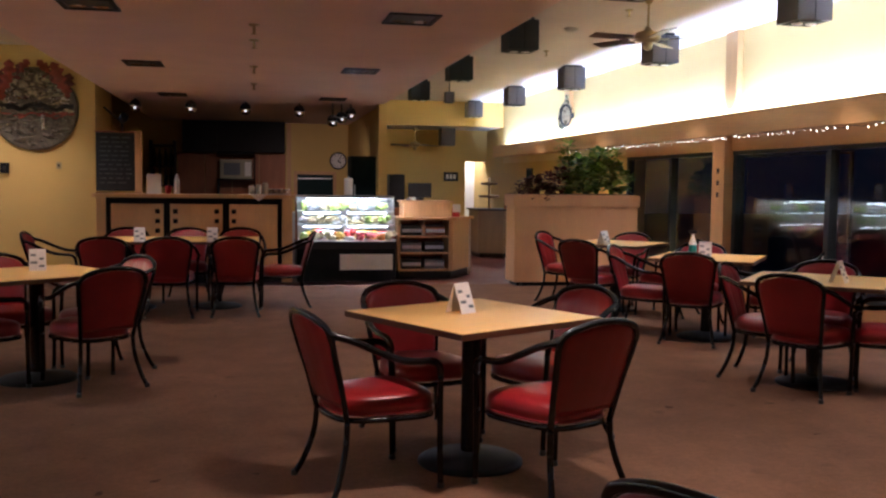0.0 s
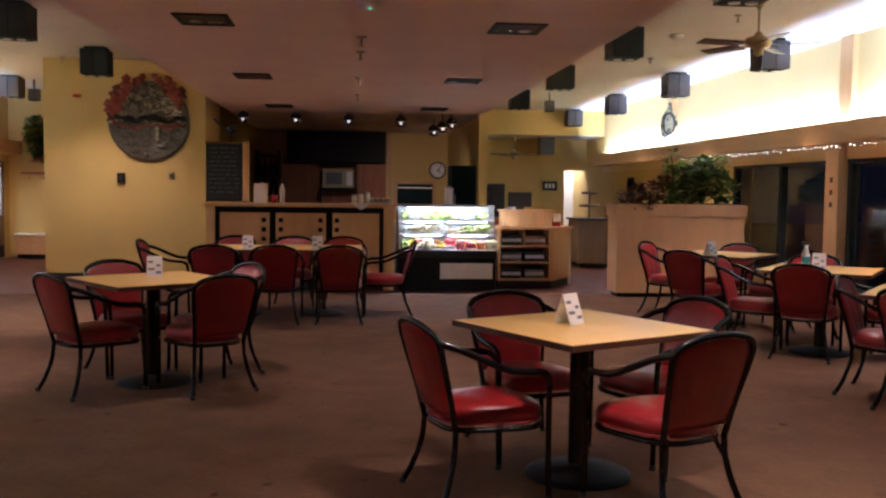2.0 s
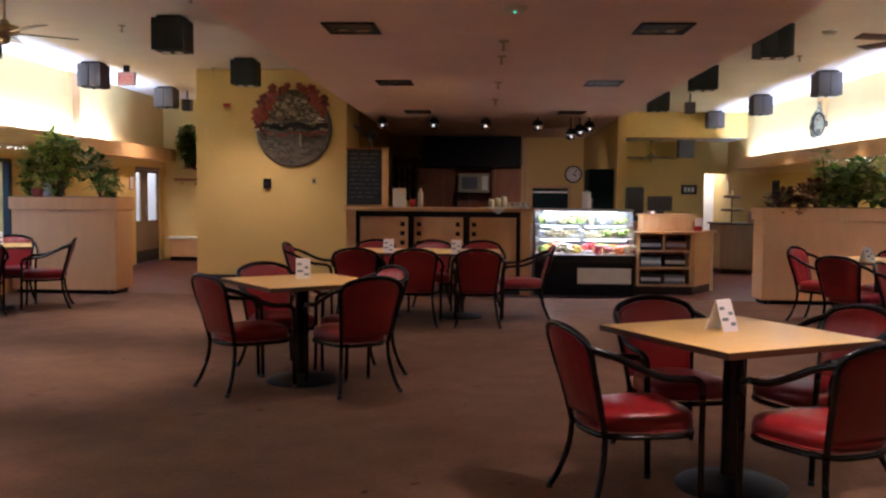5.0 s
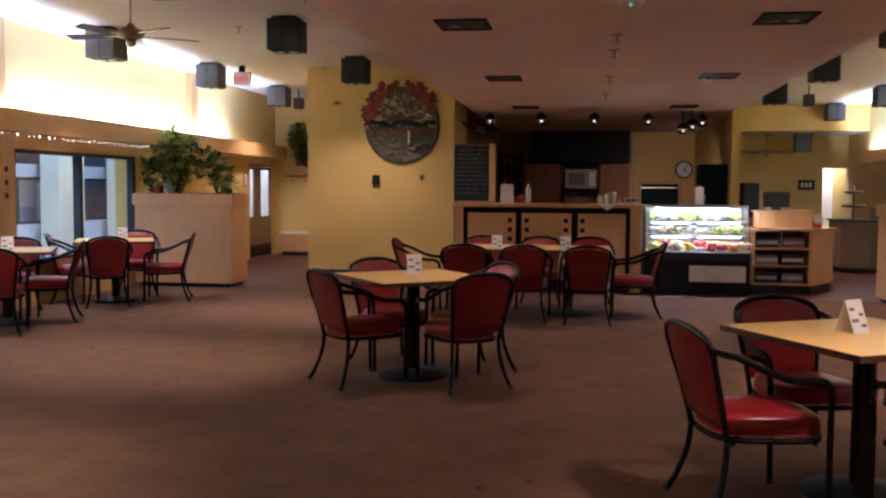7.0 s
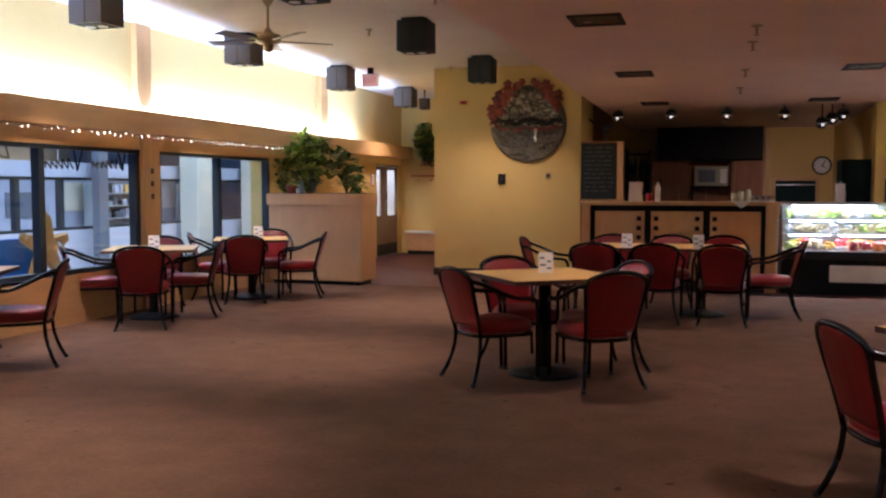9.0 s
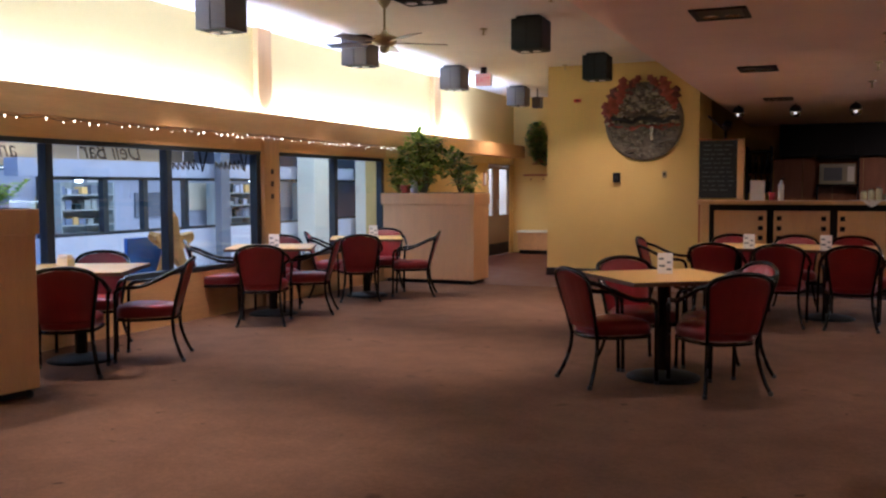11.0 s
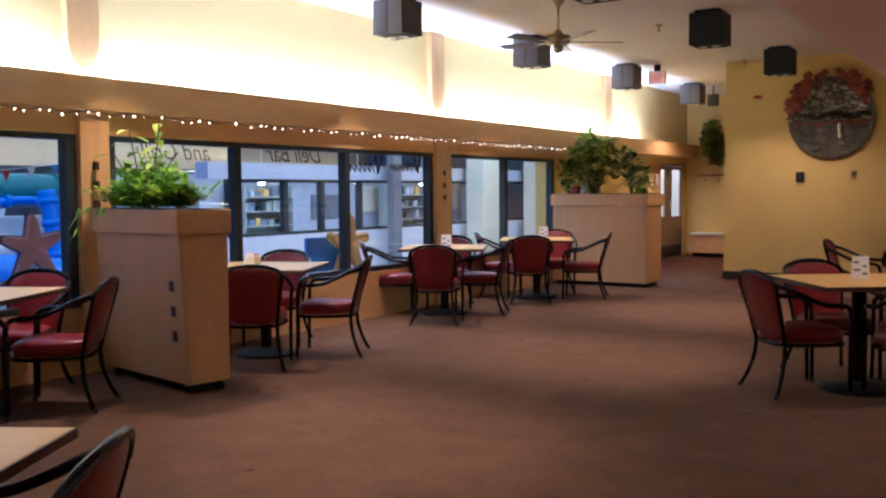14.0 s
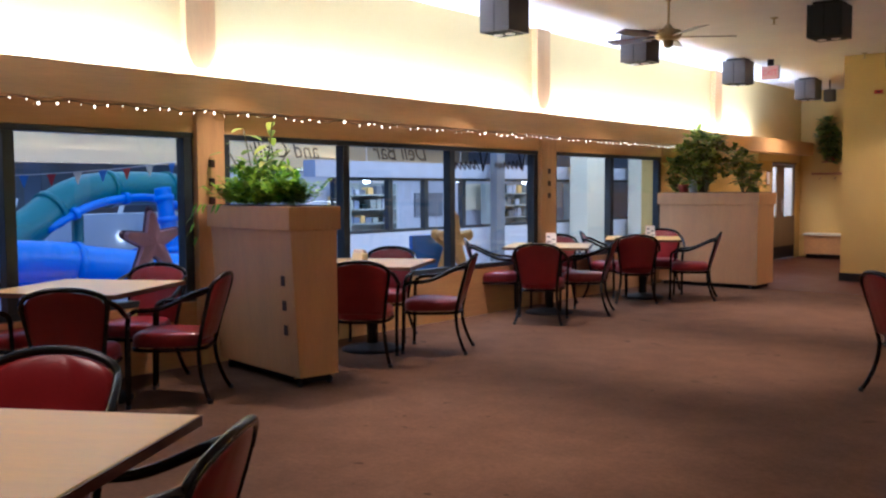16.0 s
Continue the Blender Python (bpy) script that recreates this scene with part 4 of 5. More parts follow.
def fan(x, y, zh, turn, blades=5, z_top=None):
    top = z_top or ZC
    e = thing("ceiling_fan", "brass ceiling fan with dark wooden blades at rest", "ceiling fan")
    part("canopy", bm_lathe(bmesh.new(), [(0.02, top - 0.09), (0.05, top - 0.05), (0.075, top - 0.002)], 16, pose(x, y, 0)), M["brass"], e)
    part("rod", T([(x, y, zh + 0.06), (x, y, top - 0.05)], 0.012, 8), M["brass"], e)
    part("motor", bm_lathe(bmesh.new(), [(0.03, zh - 0.055), (0.11, zh - 0.04), (0.13, zh), (0.12, zh + 0.04), (0.05, zh + 0.06), (0.025, zh + 0.10)], 20, pose(x, y, 0)), M["brass"], e)
    part("switch_cup", bm_lathe(bmesh.new(), [(0.02, zh - 0.13), (0.045, zh - 0.11), (0.05, zh - 0.055)], 14, pose(x, y, 0)), M["brass"], e)
    for k in range(blades):
        m = pose(x, y, zh - 0.02, 0, 0, turn + 360 * k / blades)
        bm = bmesh.new()
        bm_box(bm, (0.20, -0.07, -0.004), (0.64, 0.07, 0.004), 0.003, m @ pose(0, 0, 0, 10, 0, 0))
        blade = part("blade", bm, M["blade"], e)
        bm = bmesh.new()
        bm_box(bm, (0.10, -0.018, -0.006), (0.26, 0.018, 0.002), 0, m)
        part("bracket", bm, M["brass"], blade)


fan(-4.2, 8.57, 2.86, 36)
fan(4.18, 8.82, 2.86, -24)

e = thing("exit_sign", "small red exit sign hanging from the ceiling", "sign")
part("housing", B((-5.27, 13.9, 2.97), (-5.0, 13.95, 3.17), 0.006), M["white"], e)
part("face", B((-5.255, 13.893, 2.985), (-5.015, 13.898, 3.155)), M["exit"], e)
part("mount", B((-5.18, 13.91, 3.17), (-5.09, 13.94, ZC - 0.002)), M["kick"], e)
c = bpy.data.curves.new("letters", "FONT")
c.body, c.size, c.align_x, c.extrude = "EXIT", 0.115, "CENTER", 0.001
c.materials.append(M["exitpale"])
ob = new("letters", c)
ob.parent, ob.matrix_basis = e, pose(-5.135, 13.890, 3.03, 90, 0, 0)

# ---- the pier: plaque and small fittings ----
e = thing("wall_plaque", "large round bronze relief plaque with red oak leaves", "plaque")
cx, cy, cz, R = -2.69, 14.30, 2.37, 0.59
bm = bmesh.new()
bm_lathe(bm, [(R, 0.0), (R, 0.035), (R - 0.03, 0.05), (R - 0.05, 0.045), (0.2, 0.05)], 48, pose(cx, cy - 0.002, cz, 90, 0, 0))
part("disc", bm, M["bronzedark"], e)
rng = random.Random(11)
for i in range(230):
    a, r = rng.uniform(0, 2 * math.pi), R * 0.88 * math.sqrt(rng.random())
    x, z = r * math.cos(a), r * math.sin(a)
    s = rng.uniform(0.018, 0.05)
    bm = bmesh.new()
    bmesh.ops.create_icosphere(bm, subdivisions=1, radius=1.0, matrix=Matrix.Translation((cx + x, cy - 0.052, cz + z)) @ Matrix.Rotation(rng.uniform(-0.4, 0.4), 4, "Y") @ Matrix.Diagonal((s * rng.uniform(0.8, 2.4), rng.uniform(0.015, 0.045), s * rng.uniform(0.3, 0.9), 1)))
    band = "silver" if 0.06 < z < 0.2 and rng.random() < 0.35 else "kick" if -0.02 < z < 0.07 and rng.random() < 0.6 else "copper" if -0.10 < z < -0.05 and rng.random() < 0.6 else "silver" if z > 0 and rng.random() < 0.16 else "bronze" if z > -0.04 else "bronzedark"
    part("relief", bm, M[band], e)
for zc, mm, rr in ((0.03, "kick", 0.034), (-0.085, "copper", 0.013)):
    pts = [(cx + 0.56 * u, cy - 0.062, cz + zc + 0.03 * math.sin(7 * u + 1) - 0.015 * math.sin(15 * u)) for u in np.linspace(-0.95, 0.95, 25)]
    part("ridge", T(pts, rr, 6), M[mm], e)
part("waterfall", B((cx + 0.10, cy - 0.085, cz - 0.30), (cx + 0.15, cy - 0.06, cz - 0.08), 0.012), M["silver"], e)


def oak_leaf(length, lobes=3):
    bm = bmesh.new()
    left, right, spine = [], [], []
    n = lobes * 8
    for i in range(n + 1):
        s = i / n
        w = length * 0.36 * math.sin(math.pi * min(1, s * 0.9 + 0.08)) * (0.76 + 0.24 * math.cos(s * lobes * 2 * math.pi + math.pi))
        y = 0.02 * math.sin(math.pi * s)
        left.append(bm.verts.new((-w, -0.01 - y * 0.4, length * s)))
        spine.append(bm.verts.new((0, -0.035 - y, length * s)))
        right.append(bm.verts.new((w, -0.01 - y * 0.4, length * s)))
    for i in range(n):
        bm.faces.new((left[i], spine[i], spine[i + 1], left[i + 1])).smooth = True
        bm.faces.new((spine[i], right[i], right[i + 1], spine[i + 1])).smooth = True
    return bm


swag = random.Random(3)
for k, (ang, rad, size) in enumerate(((176, 0.55, 0.26), (164, 0.60, 0.30), (153, 0.53, 0.30), (143, 0.62, 0.32), (132, 0.54, 0.32), (122, 0.62, 0.30), (112, 0.55, 0.26), (102, 0.61, 0.22), (76, 0.61, 0.24), (67, 0.54, 0.28), (58, 0.62, 0.30), (48, 0.55, 0.30), (38, 0.61, 0.28), (29, 0.54, 0.22))):
    a = radians(ang)
    x, z = cx + rad * math.cos(a) * 0.95, cz + rad * math.sin(a)
    turn = (ang + 40 if ang > 90 else ang - 220) + swag.uniform(-18, 18)
    leaf_turn = Matrix.Translation((x, cy - 0.045 - 0.012 * (k % 3), z)) @ Matrix.Rotation(radians(-turn), 4, "Y") @ Matrix.Rotation(radians(swag.uniform(-14, 14)), 4, "Z") @ Matrix.Translation((0, 0, -size / 2))
    part("oak_leaf", oak_leaf(size), M["copper" if k % 3 else "copperdark"], e, "red-orange oak leaf", leaf_turn)
for k in range(9):
    a = radians(66 + 7 * k)
    bm = bmesh.new()
    bmesh.ops.create_icosphere(bm, subdivisions=1, radius=0.045, matrix=Matrix.Translation((cx + 0.50 * math.cos(a), cy - 0.06, cz + (0.50 + 0.03 * (k % 3)) * math.sin(a))))
    part("acorn", bm, M["bronzedark"], e)


def plate(name, x, y, z, w, h, material, label, category, d=0.02):
    e = thing(name, label, category)
    body = part("plate", B((x - w / 2, y - d, z - h / 2), (x + w / 2, y - 0.001, z + h / 2), 0.004), material, e)
    part("knob", B((x - w / 5, y - d - 0.006, z - h / 5), (x + w / 5, y - d, z + h / 5), 0.002), M["kick"], e)


plate("wall_control", -3.10, 14.3, 1.53, 0.11, 0.15, M["blackmatte"], "black wall control box on the yellow pier", "control", 0.05)
plate("thermostat", -2.38, 14.3, 1.575, 0.07, 0.10, M["brass"], "small beige thermostat on the yellow pier", "thermostat")
plate("fire_strobe", -3.72, 14.3, 2.72, 0.11, 0.05, M["exitred"], "small red alarm strobe on the yellow pier", "alarm", 0.04)
structure("baseboard_pier", (-4.21, 14.285, 0), (-1.7, 14.299, 0.12), M["kick"])
structure("baseboard_pier_side", (-4.215, 14.3, 0), (-4.202, 19.0, 0.12), M["kick"])

# ---- west passage: door, bench, shelf plant ----
structure("door_frame_head", (-6.55, 17.45, 1.82), (-6.34, 18.75, 1.858), M["brown"])
e = thing("door_west", "brown door with two narrow glazed panels and a dark kick plate", "door", kind="structure")
y0, y1 = 17.46, 18.74
for a, b, z0, z1 in ((y0, 17.50, 0, 1.81), (17.76, 18.12, 0, 1.81), (18.66, y1, 0, 1.81), (17.502, 17.758, 0, 0.82), (18.122, 18.658, 0, 0.82), (17.502, 17.758, 1.74, 1.81), (18.122, 18.658, 1.74, 1.81)):
    part("leaf_stile", B((-6.40, a, z0 + 0.01), (-6.36, b - 0.002, z1)), M["brown"], e)
for a, b in ((17.50, 17.76), (18.12, 18.66)):
    part("vision_panel", B((-6.384, a, 0.82), (-6.376, b, 1.74)), M["glass"], e).visible_shadow = False
part("kick_plate", B((-6.358, 17.5, 0.03), (-6.354, 18.70, 0.25)), M["kick"], e)
part("door_handle", T([(-6.33, 17.94, 0.9), (-6.33, 17.94, 1.15)], 0.012), M["steel"], e)
# white backing walls and a fill lamp added to brighten the door glass
structure("door_end_backing", (-7.8, 19.5, -0.1), (-6.41, 19.6, 2.6), M["white"])
structure("door_side_backing", (-7.9, 16.2, -0.1), (-7.8, 21.5, 2.6), M["white"])
area("door_glass_fill", (-7.0, 18.5, 2.5), (-6.9, 19.5, 1.2), (0.8, 0.8), 22, (0.95, 0.97, 1.0))
e = thing("notice_frame", "small framed notice beside the door", "notice")
part("frame", B((-6.349, 17.12, 1.42), (-6.335, 17.30, 1.68), 0.003), M["darkwood"], e)
part("sheet", B((-6.335, 17.14, 1.44), (-6.332, 17.28, 1.66)), M["card"], e)
e = thing("bench", "low maple bench with a pale top against the end wall", "bench")
part("plinth", B((-6.1, 18.66, 0), (-4.25, 18.99, 0.08)), M["kick"], e)
part("front", B((-6.12, 18.6, 0.08), (-4.22, 18.99, 0.44), 0.005), M["maple_h"], e)
part("seat_top", B((-6.14, 18.56, 0.44), (-4.21, 18.99, 0.48), 0.006), M["cream"], e)
e = thing("coat_rack", "narrow wooden shelf with pegs on the end wall", "shelf")
part("board", B((-6.1, 18.90, 1.62), (-4.6, 18.998, 1.66), 0.003), M["darkwood"], e)
for k in range(5):
    part("peg", T([(-5.95 + 0.28 * k, 18.99, 1.56), (-5.95 + 0.28 * k, 18.9, 1.54)], 0.012, 6), M["darkwood"], e)
# cloud of leaves
def clump(bm, rng, centre, radius, count, length, width, droop=0.4, squash=0.8):
    for _ in range(count):
        v = Vector((rng.gauss(0, 1), rng.gauss(0, 1), rng.gauss(0, 1) * squash))
        v = v.normalized() * radius * rng.uniform(0.25, 1.0) ** 0.6
        v.z *= squash
        leaf(bm, Vector(centre) + v, Vector((v.x, v.y, v.z * 0.6)) + way_up(rng, 0.2) * radius * 0.8, length * rng.uniform(0.6, 1.2), width * rng.uniform(0.7, 1.2), rng.uniform(0, droop))


def bush(name, label, pot, balls, leaves, material, length, width, seed, trunk=True):
    """A pot plant: stems from the pot, and leaves in uneven clumps round their ends."""
    rng = random.Random(seed)
    e = thing(name, label, "plant")
    bm = bmesh.new()
    for x, y, z, r in balls:
        clump(bm, rng, (x, y, z), r, int(leaves * 2.6 * (r / 0.2) ** 2), length, width * 1.25)
        if trunk:
            mid = ((x + pot[0]) / 2 + rng.uniform(-0.05, 0.05), (y + pot[1]) / 2, (z + pot[2]) / 2)
            part("stem", bm_tube(bmesh.new(), smooth_path([pot, mid, (x, y, z)], 4), [0.012] * 4 + [0.008] * 5, 5), M["stem"], e)
    part("foliage", bm, material, e)
    return e


# ---- plants ----
for e, x0, x1, y0, y1 in ((planter_left, -6.15, -4.72, 12.4, 13.0), (planter_right, 3.83, 5.6, 12.25, 12.7)):
    zs = 1.306 if e is planter_left else 1.256
    part("soil", B((x0 + 0.02, y0 + 0.02, zs), (x1 - 0.02, y1 - 0.02, zs + 0.006)), M["soil"], e)
rng = random.Random(21)
e = thing("fern", "dense bright green fern in the maple planter", "plant")
bm = bmesh.new()
for _ in range(230):
    base = pose(-4.88, 4.35, 0, 0, 0, -10) @ Vector((rng.uniform(-1.08, -0.26), rng.uniform(0.0, 0.28), 1.26))
    d = way_up(rng, rng.uniform(0.6, 1.8)).normalized()
    reach = rng.uniform(0.14, 0.30)
    for k in range(8):
        s = (k + 1) / 8
        c = base + d * reach * s - Vector((0, 0, 0.16 * reach * s * s * 4 * 0.3))
        side = d.cross(Vector((0, 0, 1))).normalized()
        for q in (-1, 1):
            leaf(bm, c, side * q + d * 0.6 + Vector((0, 0, rng.uniform(-0.2, 0.3))), rng.uniform(0.05, 0.10), 0.030, 0.3)
for x in (-6.1, -5.95, -5.8):
    for k in range(6):
        leaf(bm, Vector((x + rng.uniform(-0.05, 0.05), 4.38, 1.27 - 0.05 * k * (x < -6.0))), Vector((rng.uniform(-0.4, 0.4), -0.6, -0.6)), 0.07, 0.025, 0.4)
mass = bmesh.new()
for k in range(1700):
    v = Vector((rng.gauss(0, 1), rng.gauss(0, 1), rng.gauss(0, 1))).normalized() * rng.uniform(0.3, 1.0) ** 0.5
    c = Vector((-5.52 + 0.48 * v.x, 4.6 - 0.085 * v.x + 0.20 * v.y, 1.34 + 0.235 * v.z * (1 + 0.3 * math.sin(9 * v.x + 1))))
    if c.z > 1.26:
        leaf(mass, c, Vector((v.x, v.y, 0.5)) + way_up(rng, 0.1) * 0.7, rng.uniform(0.06, 0.11), rng.uniform(0.028, 0.045), rng.uniform(0.1, 0.6))
part("leaf_mass", mass, M["fern"], e)
part("fronds", bm, M["fern"], e)
e = thing("tall_plant", "leggy plant with broad pale leaves above the fern", "plant")
bm = bmesh.new()
for tx, ty, tz in ((-5.36, 4.55, 1.86), (-5.75, 4.6, 1.83), (-5.55, 4.5, 1.70), (-5.95, 4.62, 1.66), (-5.25, 4.62, 1.66)):
    path = smooth_path([(-5.6, 4.6, 1.26), ((tx - 5.6) / 2, 4.6, (tz + 1.3) / 2), (tx, ty, tz)], 5)
    part("stem", T(path, 0.005, 5), M["stem"], e)
    for p in path[4:]:
        for _ in range(1):
            leaf(bm, p, way_up(rng, 0.15), rng.uniform(0.14, 0.22), rng.uniform(0.05, 0.075), rng.uniform(0.2, 0.6))
part("broad_leaves", bm, M["bright"], e)

bush("ficus", "bushy green potted ficus on the planter", (-5.6, 12.6, 1.26), [(-5.62, 12.6, 2.0, 0.15), (-5.8, 12.6, 1.86, 0.15), (-5.45, 12.6, 1.9, 0.14), (-5.88, 12.6, 1.66, 0.13), (-5.62, 12.6, 1.72, 0.17), (-5.4, 12.6, 1.68, 0.13), (-5.72, 12.6, 1.5, 0.14), (-5.55, 12.55, 1.52, 0.12), (-5.68, 12.6, 2.12, 0.08), (-5.38, 12.6, 2.02, 0.08)], 105, M["ficus"], 0.14, 0.055, 31)
bush("ficus", "shorter dark green shrub on the planter", (-5.0, 12.62, 1.26), [(-5.12, 12.6, 1.84, 0.12), (-5.0, 12.6, 1.74, 0.13), (-5.16, 12.6, 1.64, 0.12), (-4.9, 12.6, 1.58, 0.13), (-4.86, 12.6, 1.44, 0.12), (-5.02, 12.6, 1.48, 0.11)], 110, M["ficus"], 0.13, 0.055, 32)
bush("ficus", "dark upright shrub beside the window", (-6.0, 12.6, 1.31), [(-6.02, 12.6, 1.72, 0.11), (-6.04, 12.6, 1.55, 0.12), (-5.98, 12.6, 1.42, 0.11)], 120, M["ficus"], 0.11, 0.05, 35)
bush("bright_sprigs", "pale yellow-green sprigs among the ficus", (-5.5, 12.5, 1.26), [(-5.62, 12.45, 2.06, 0.15), (-5.38, 12.45, 1.98, 0.13), (-5.78, 12.45, 1.9, 0.14), (-5.5, 12.42, 1.8, 0.13)], 60, M["bright"], 0.14, 0.045, 33)
e = thing("red_pot", "small red pot among the plants", "pot")
part("pot", bm_lathe(bmesh.new(), [(0.05, 1.262), (0.075, 1.40), (0.08, 1.42)], 16, pose(-5.83, 12.5, 0)), M["terracotta"], e)
e = thing("white_vase", "pale grey vase among the plants", "vase")
part("vase", bm_lathe(bmesh.new(), [(0.04, 1.262), (0.06, 1.36), (0.045, 1.47), (0.05, 1.49)], 16, pose(-5.68, 12.48, 0)), M["poolwall"], e)
bush("shrub", "leafy green shrub on the maple planter", (4.9, 12.45, 1.26), [(4.75, 12.45, 1.62, 0.2), (4.95, 12.4, 1.5, 0.22), (5.2, 12.45, 1.55, 0.22), (5.4, 12.45, 1.45, 0.18), (5.05, 12.45, 1.75, 0.16), (4.68, 12.45, 1.42, 0.16)], 75, M["ficus"], 0.15, 0.075, 41)
bush("tall_shrub", "tall pale sprig standing above the planter", (4.62, 12.45, 1.26), [(4.62, 12.45, 1.92, 0.12), (4.58, 12.45, 1.72, 0.09), (5.3, 12.45, 1.8, 0.12)], 60, M["bright"], 0.12, 0.045, 42)
bush("red_foliage", "dark red-leaved trailing plant on the planter", (4.1, 12.45, 1.26), [(3.98, 12.4, 1.34, 0.12), (4.12, 12.4, 1.39, 0.14), (4.3, 12.4, 1.42, 0.16), (4.45, 12.4, 1.36, 0.14), (4.5, 12.4, 1.55, 0.12), (4.3, 12.27, 1.25, 0.07), (4.1, 12.27, 1.24, 0.06)], 170, M["ruby"], 0.075, 0.045, 43)
e = thing("shelf_pot", "red pot on a wall bracket", "pot")
part("pot", bm_lathe(bmesh.new(), [(0.08, 1.88), (0.12, 2.06), (0.125, 2.09)], 16, pose(-5.72, 18.8, 0)), M["terracotta"], e)
part("bracket", B((-5.85, 18.7, 1.855), (-5.6, 18.998, 1.88), 0.003), M["darkwood"], e)
bush("shelf_plant", "dark green plant spilling from a wall pot", (-5.72, 18.8, 2.09), [(-5.75, 18.75, 2.35, 0.22), (-5.7, 18.7, 2.15, 0.2), (-5.8, 18.8, 2.6, 0.14), (-5.65, 18.7, 1.98, 0.14)], 130, M["ficus"], 0.13, 0.05, 44)

# ---- bar ----


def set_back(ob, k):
    """Enlarges fittings about the camera's eye onto the back wall, so they look unchanged from there."""
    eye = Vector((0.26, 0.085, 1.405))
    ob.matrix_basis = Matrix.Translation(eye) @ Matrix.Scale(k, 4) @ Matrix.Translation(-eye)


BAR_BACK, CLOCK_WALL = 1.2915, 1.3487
bar = thing("bar_counter", "maple and black bar counter with three pale door panels", "counter")
part("body", B((-1.66, 13.06, 0.0), (0.86, 13.5, 1.15)), M["blackmatte"], bar)
part("countertop", B((-1.72, 12.93, 1.152), (0.92, 13.56, 1.2), 0.006), M["maple_h"], bar)
part("end_stile", B((-1.68, 13.0, 0.0), (-1.565, 13.058, 1.15), 0.003), M["maple"], bar)
part("end_stile", B((0.735, 13.0, 0.0), (0.875, 13.058, 1.15), 0.003), M["maple"], bar)
for x0, x1, sq in ((-1.50, -0.83, (-0.905,)), (-0.745, -0.06, (-0.675, -0.135)), (0.03, 0.675, (0.09,))):
    panel = part("door_panel", B((x0, 13.03, 0.14), (x1, 13.058, 1.07), 0.004), M["planter"], bar)
    for x in sq:
        for z in (0.97, 0.84, 0.71):
            part("square_pull", B((x - 0.03, 13.012, z - 0.03), (x + 0.03, 13.029, z + 0.03), 0.003), M["blackmatte"], panel)
part("kick_board", B((-1.56, 13.02, 0.0), (0.73, 13.058, 0.1)), M["kick"], bar)

back = thing("back_counter", "dark back-bar counter with black worktop", "counter")
part("body", B((-1.86, 14.95, 0.318), (0.855, 15.49, 0.93)), M["darkwood"], back)
part("worktop", B((-1.87, 14.9, 0.932), (0.857, 15.49, 0.97), 0.004), M["blackmatte"], back)
splash = thing("back_panel", "red-brown wood panelling behind the bar", "panelling", kind="structure")
for k in range(4):
    part("board", B((-0.85 + 0.425 * k, 15.47, 0.972), (-0.85 + 0.425 * k + 0.42, 15.497, 1.83), 0.003), M["darkwood"], splash)
structure("trim_bar_side", (1.05, 19.93, 0.9), (1.13, 19.998, ZD - 0.002), M["maple"])
cupb = thing("wall_cupboard", "black wall cupboard above the back bar", "cupboard")
part("carcass", B((-0.75, 15.12, 1.835), (0.825, 15.49, 2.325), 0.004), M["blackmatte"], cupb)
for k in range(3):
    part("door", B((-0.745 + 0.523 * k, 15.098, 1.84), (-0.745 + 0.523 * k + 0.517, 15.118, 2.32), 0.004), M["blackmatte"], cupb)
mw = thing("microwave", "cream microwave oven on a black shelf", "microwave")
part("casing", B((-0.18, 14.95, 1.42), (0.31, 15.3, 1.72), 0.01), M["microcream"], mw)
part("door", B((-0.165, 14.935, 1.44), (0.18, 14.949, 1.70), 0.004), M["microcream"], mw)
part("window", B((-0.12, 14.93, 1.475), (0.13, 14.934, 1.665)), M["hedge"], mw)
part("keypad", B((0.20, 14.94, 1.46), (0.295, 14.949, 1.68)), M["lightsilver"], mw)
shelf = thing("microwave_shelf", "black shelf carrying the microwave", "shelf")
part("board", B((-0.22, 14.92, 1.395), (0.36, 15.468, 1.418)), M["blackmatte"], shelf)
for x in (-0.22, 0.34):
    part("side", B((x, 14.92, 0.972), (x + 0.02, 15.468, 1.394 if x < 0 else 1.799)), M["blackmatte"], shelf)
part("top_board", B((-0.22, 14.92, 1.80), (0.36, 15.468, 1.82)), M["blackmatte"], shelf)

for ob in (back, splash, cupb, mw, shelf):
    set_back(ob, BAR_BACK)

M["slate_chalk"] = mat("smudged_chalk", (0.07, 0.075, 0.075), 0.8, vary=0.5, scale=30)
board = thing("chalkboard", "chalkboard menu in a maple frame", "chalkboard")
part("slate", B((-1.865, 14.22, 1.22), (-1.33, 14.245, 2.06), 0.003), M["slate"], board)
part("stile", B((-1.325, 14.19, 1.2), (-1.235, 14.29, 2.08), 0.004), M["maple"], board)
part("top_rail", B((-1.87, 14.19, 2.062), (-1.327, 14.29, 2.085), 0.003), M["darkwood"], board)
part("foot", B((-1.865, 14.2, 0.0), (-1.24, 14.29, 1.198)), M["darkwood"], board)
rng = random.Random(5)
for k in range(11):
    z = 1.98 - 0.065 * k
    x = -1.82 + rng.uniform(0, 0.03)
    while x < -1.42:
        w = rng.uniform(0.04, 0.12)
        part("chalk_line", B((x, 14.217, z), (min(x + w, -1.37), 14.2195, z + 0.018)), M["slate_chalk"], board)
        x += w + rng.uniform(0.02, 0.05)
rack = thing("bottle_shelf", "dark open shelf of bottles behind the bar", "shelf")
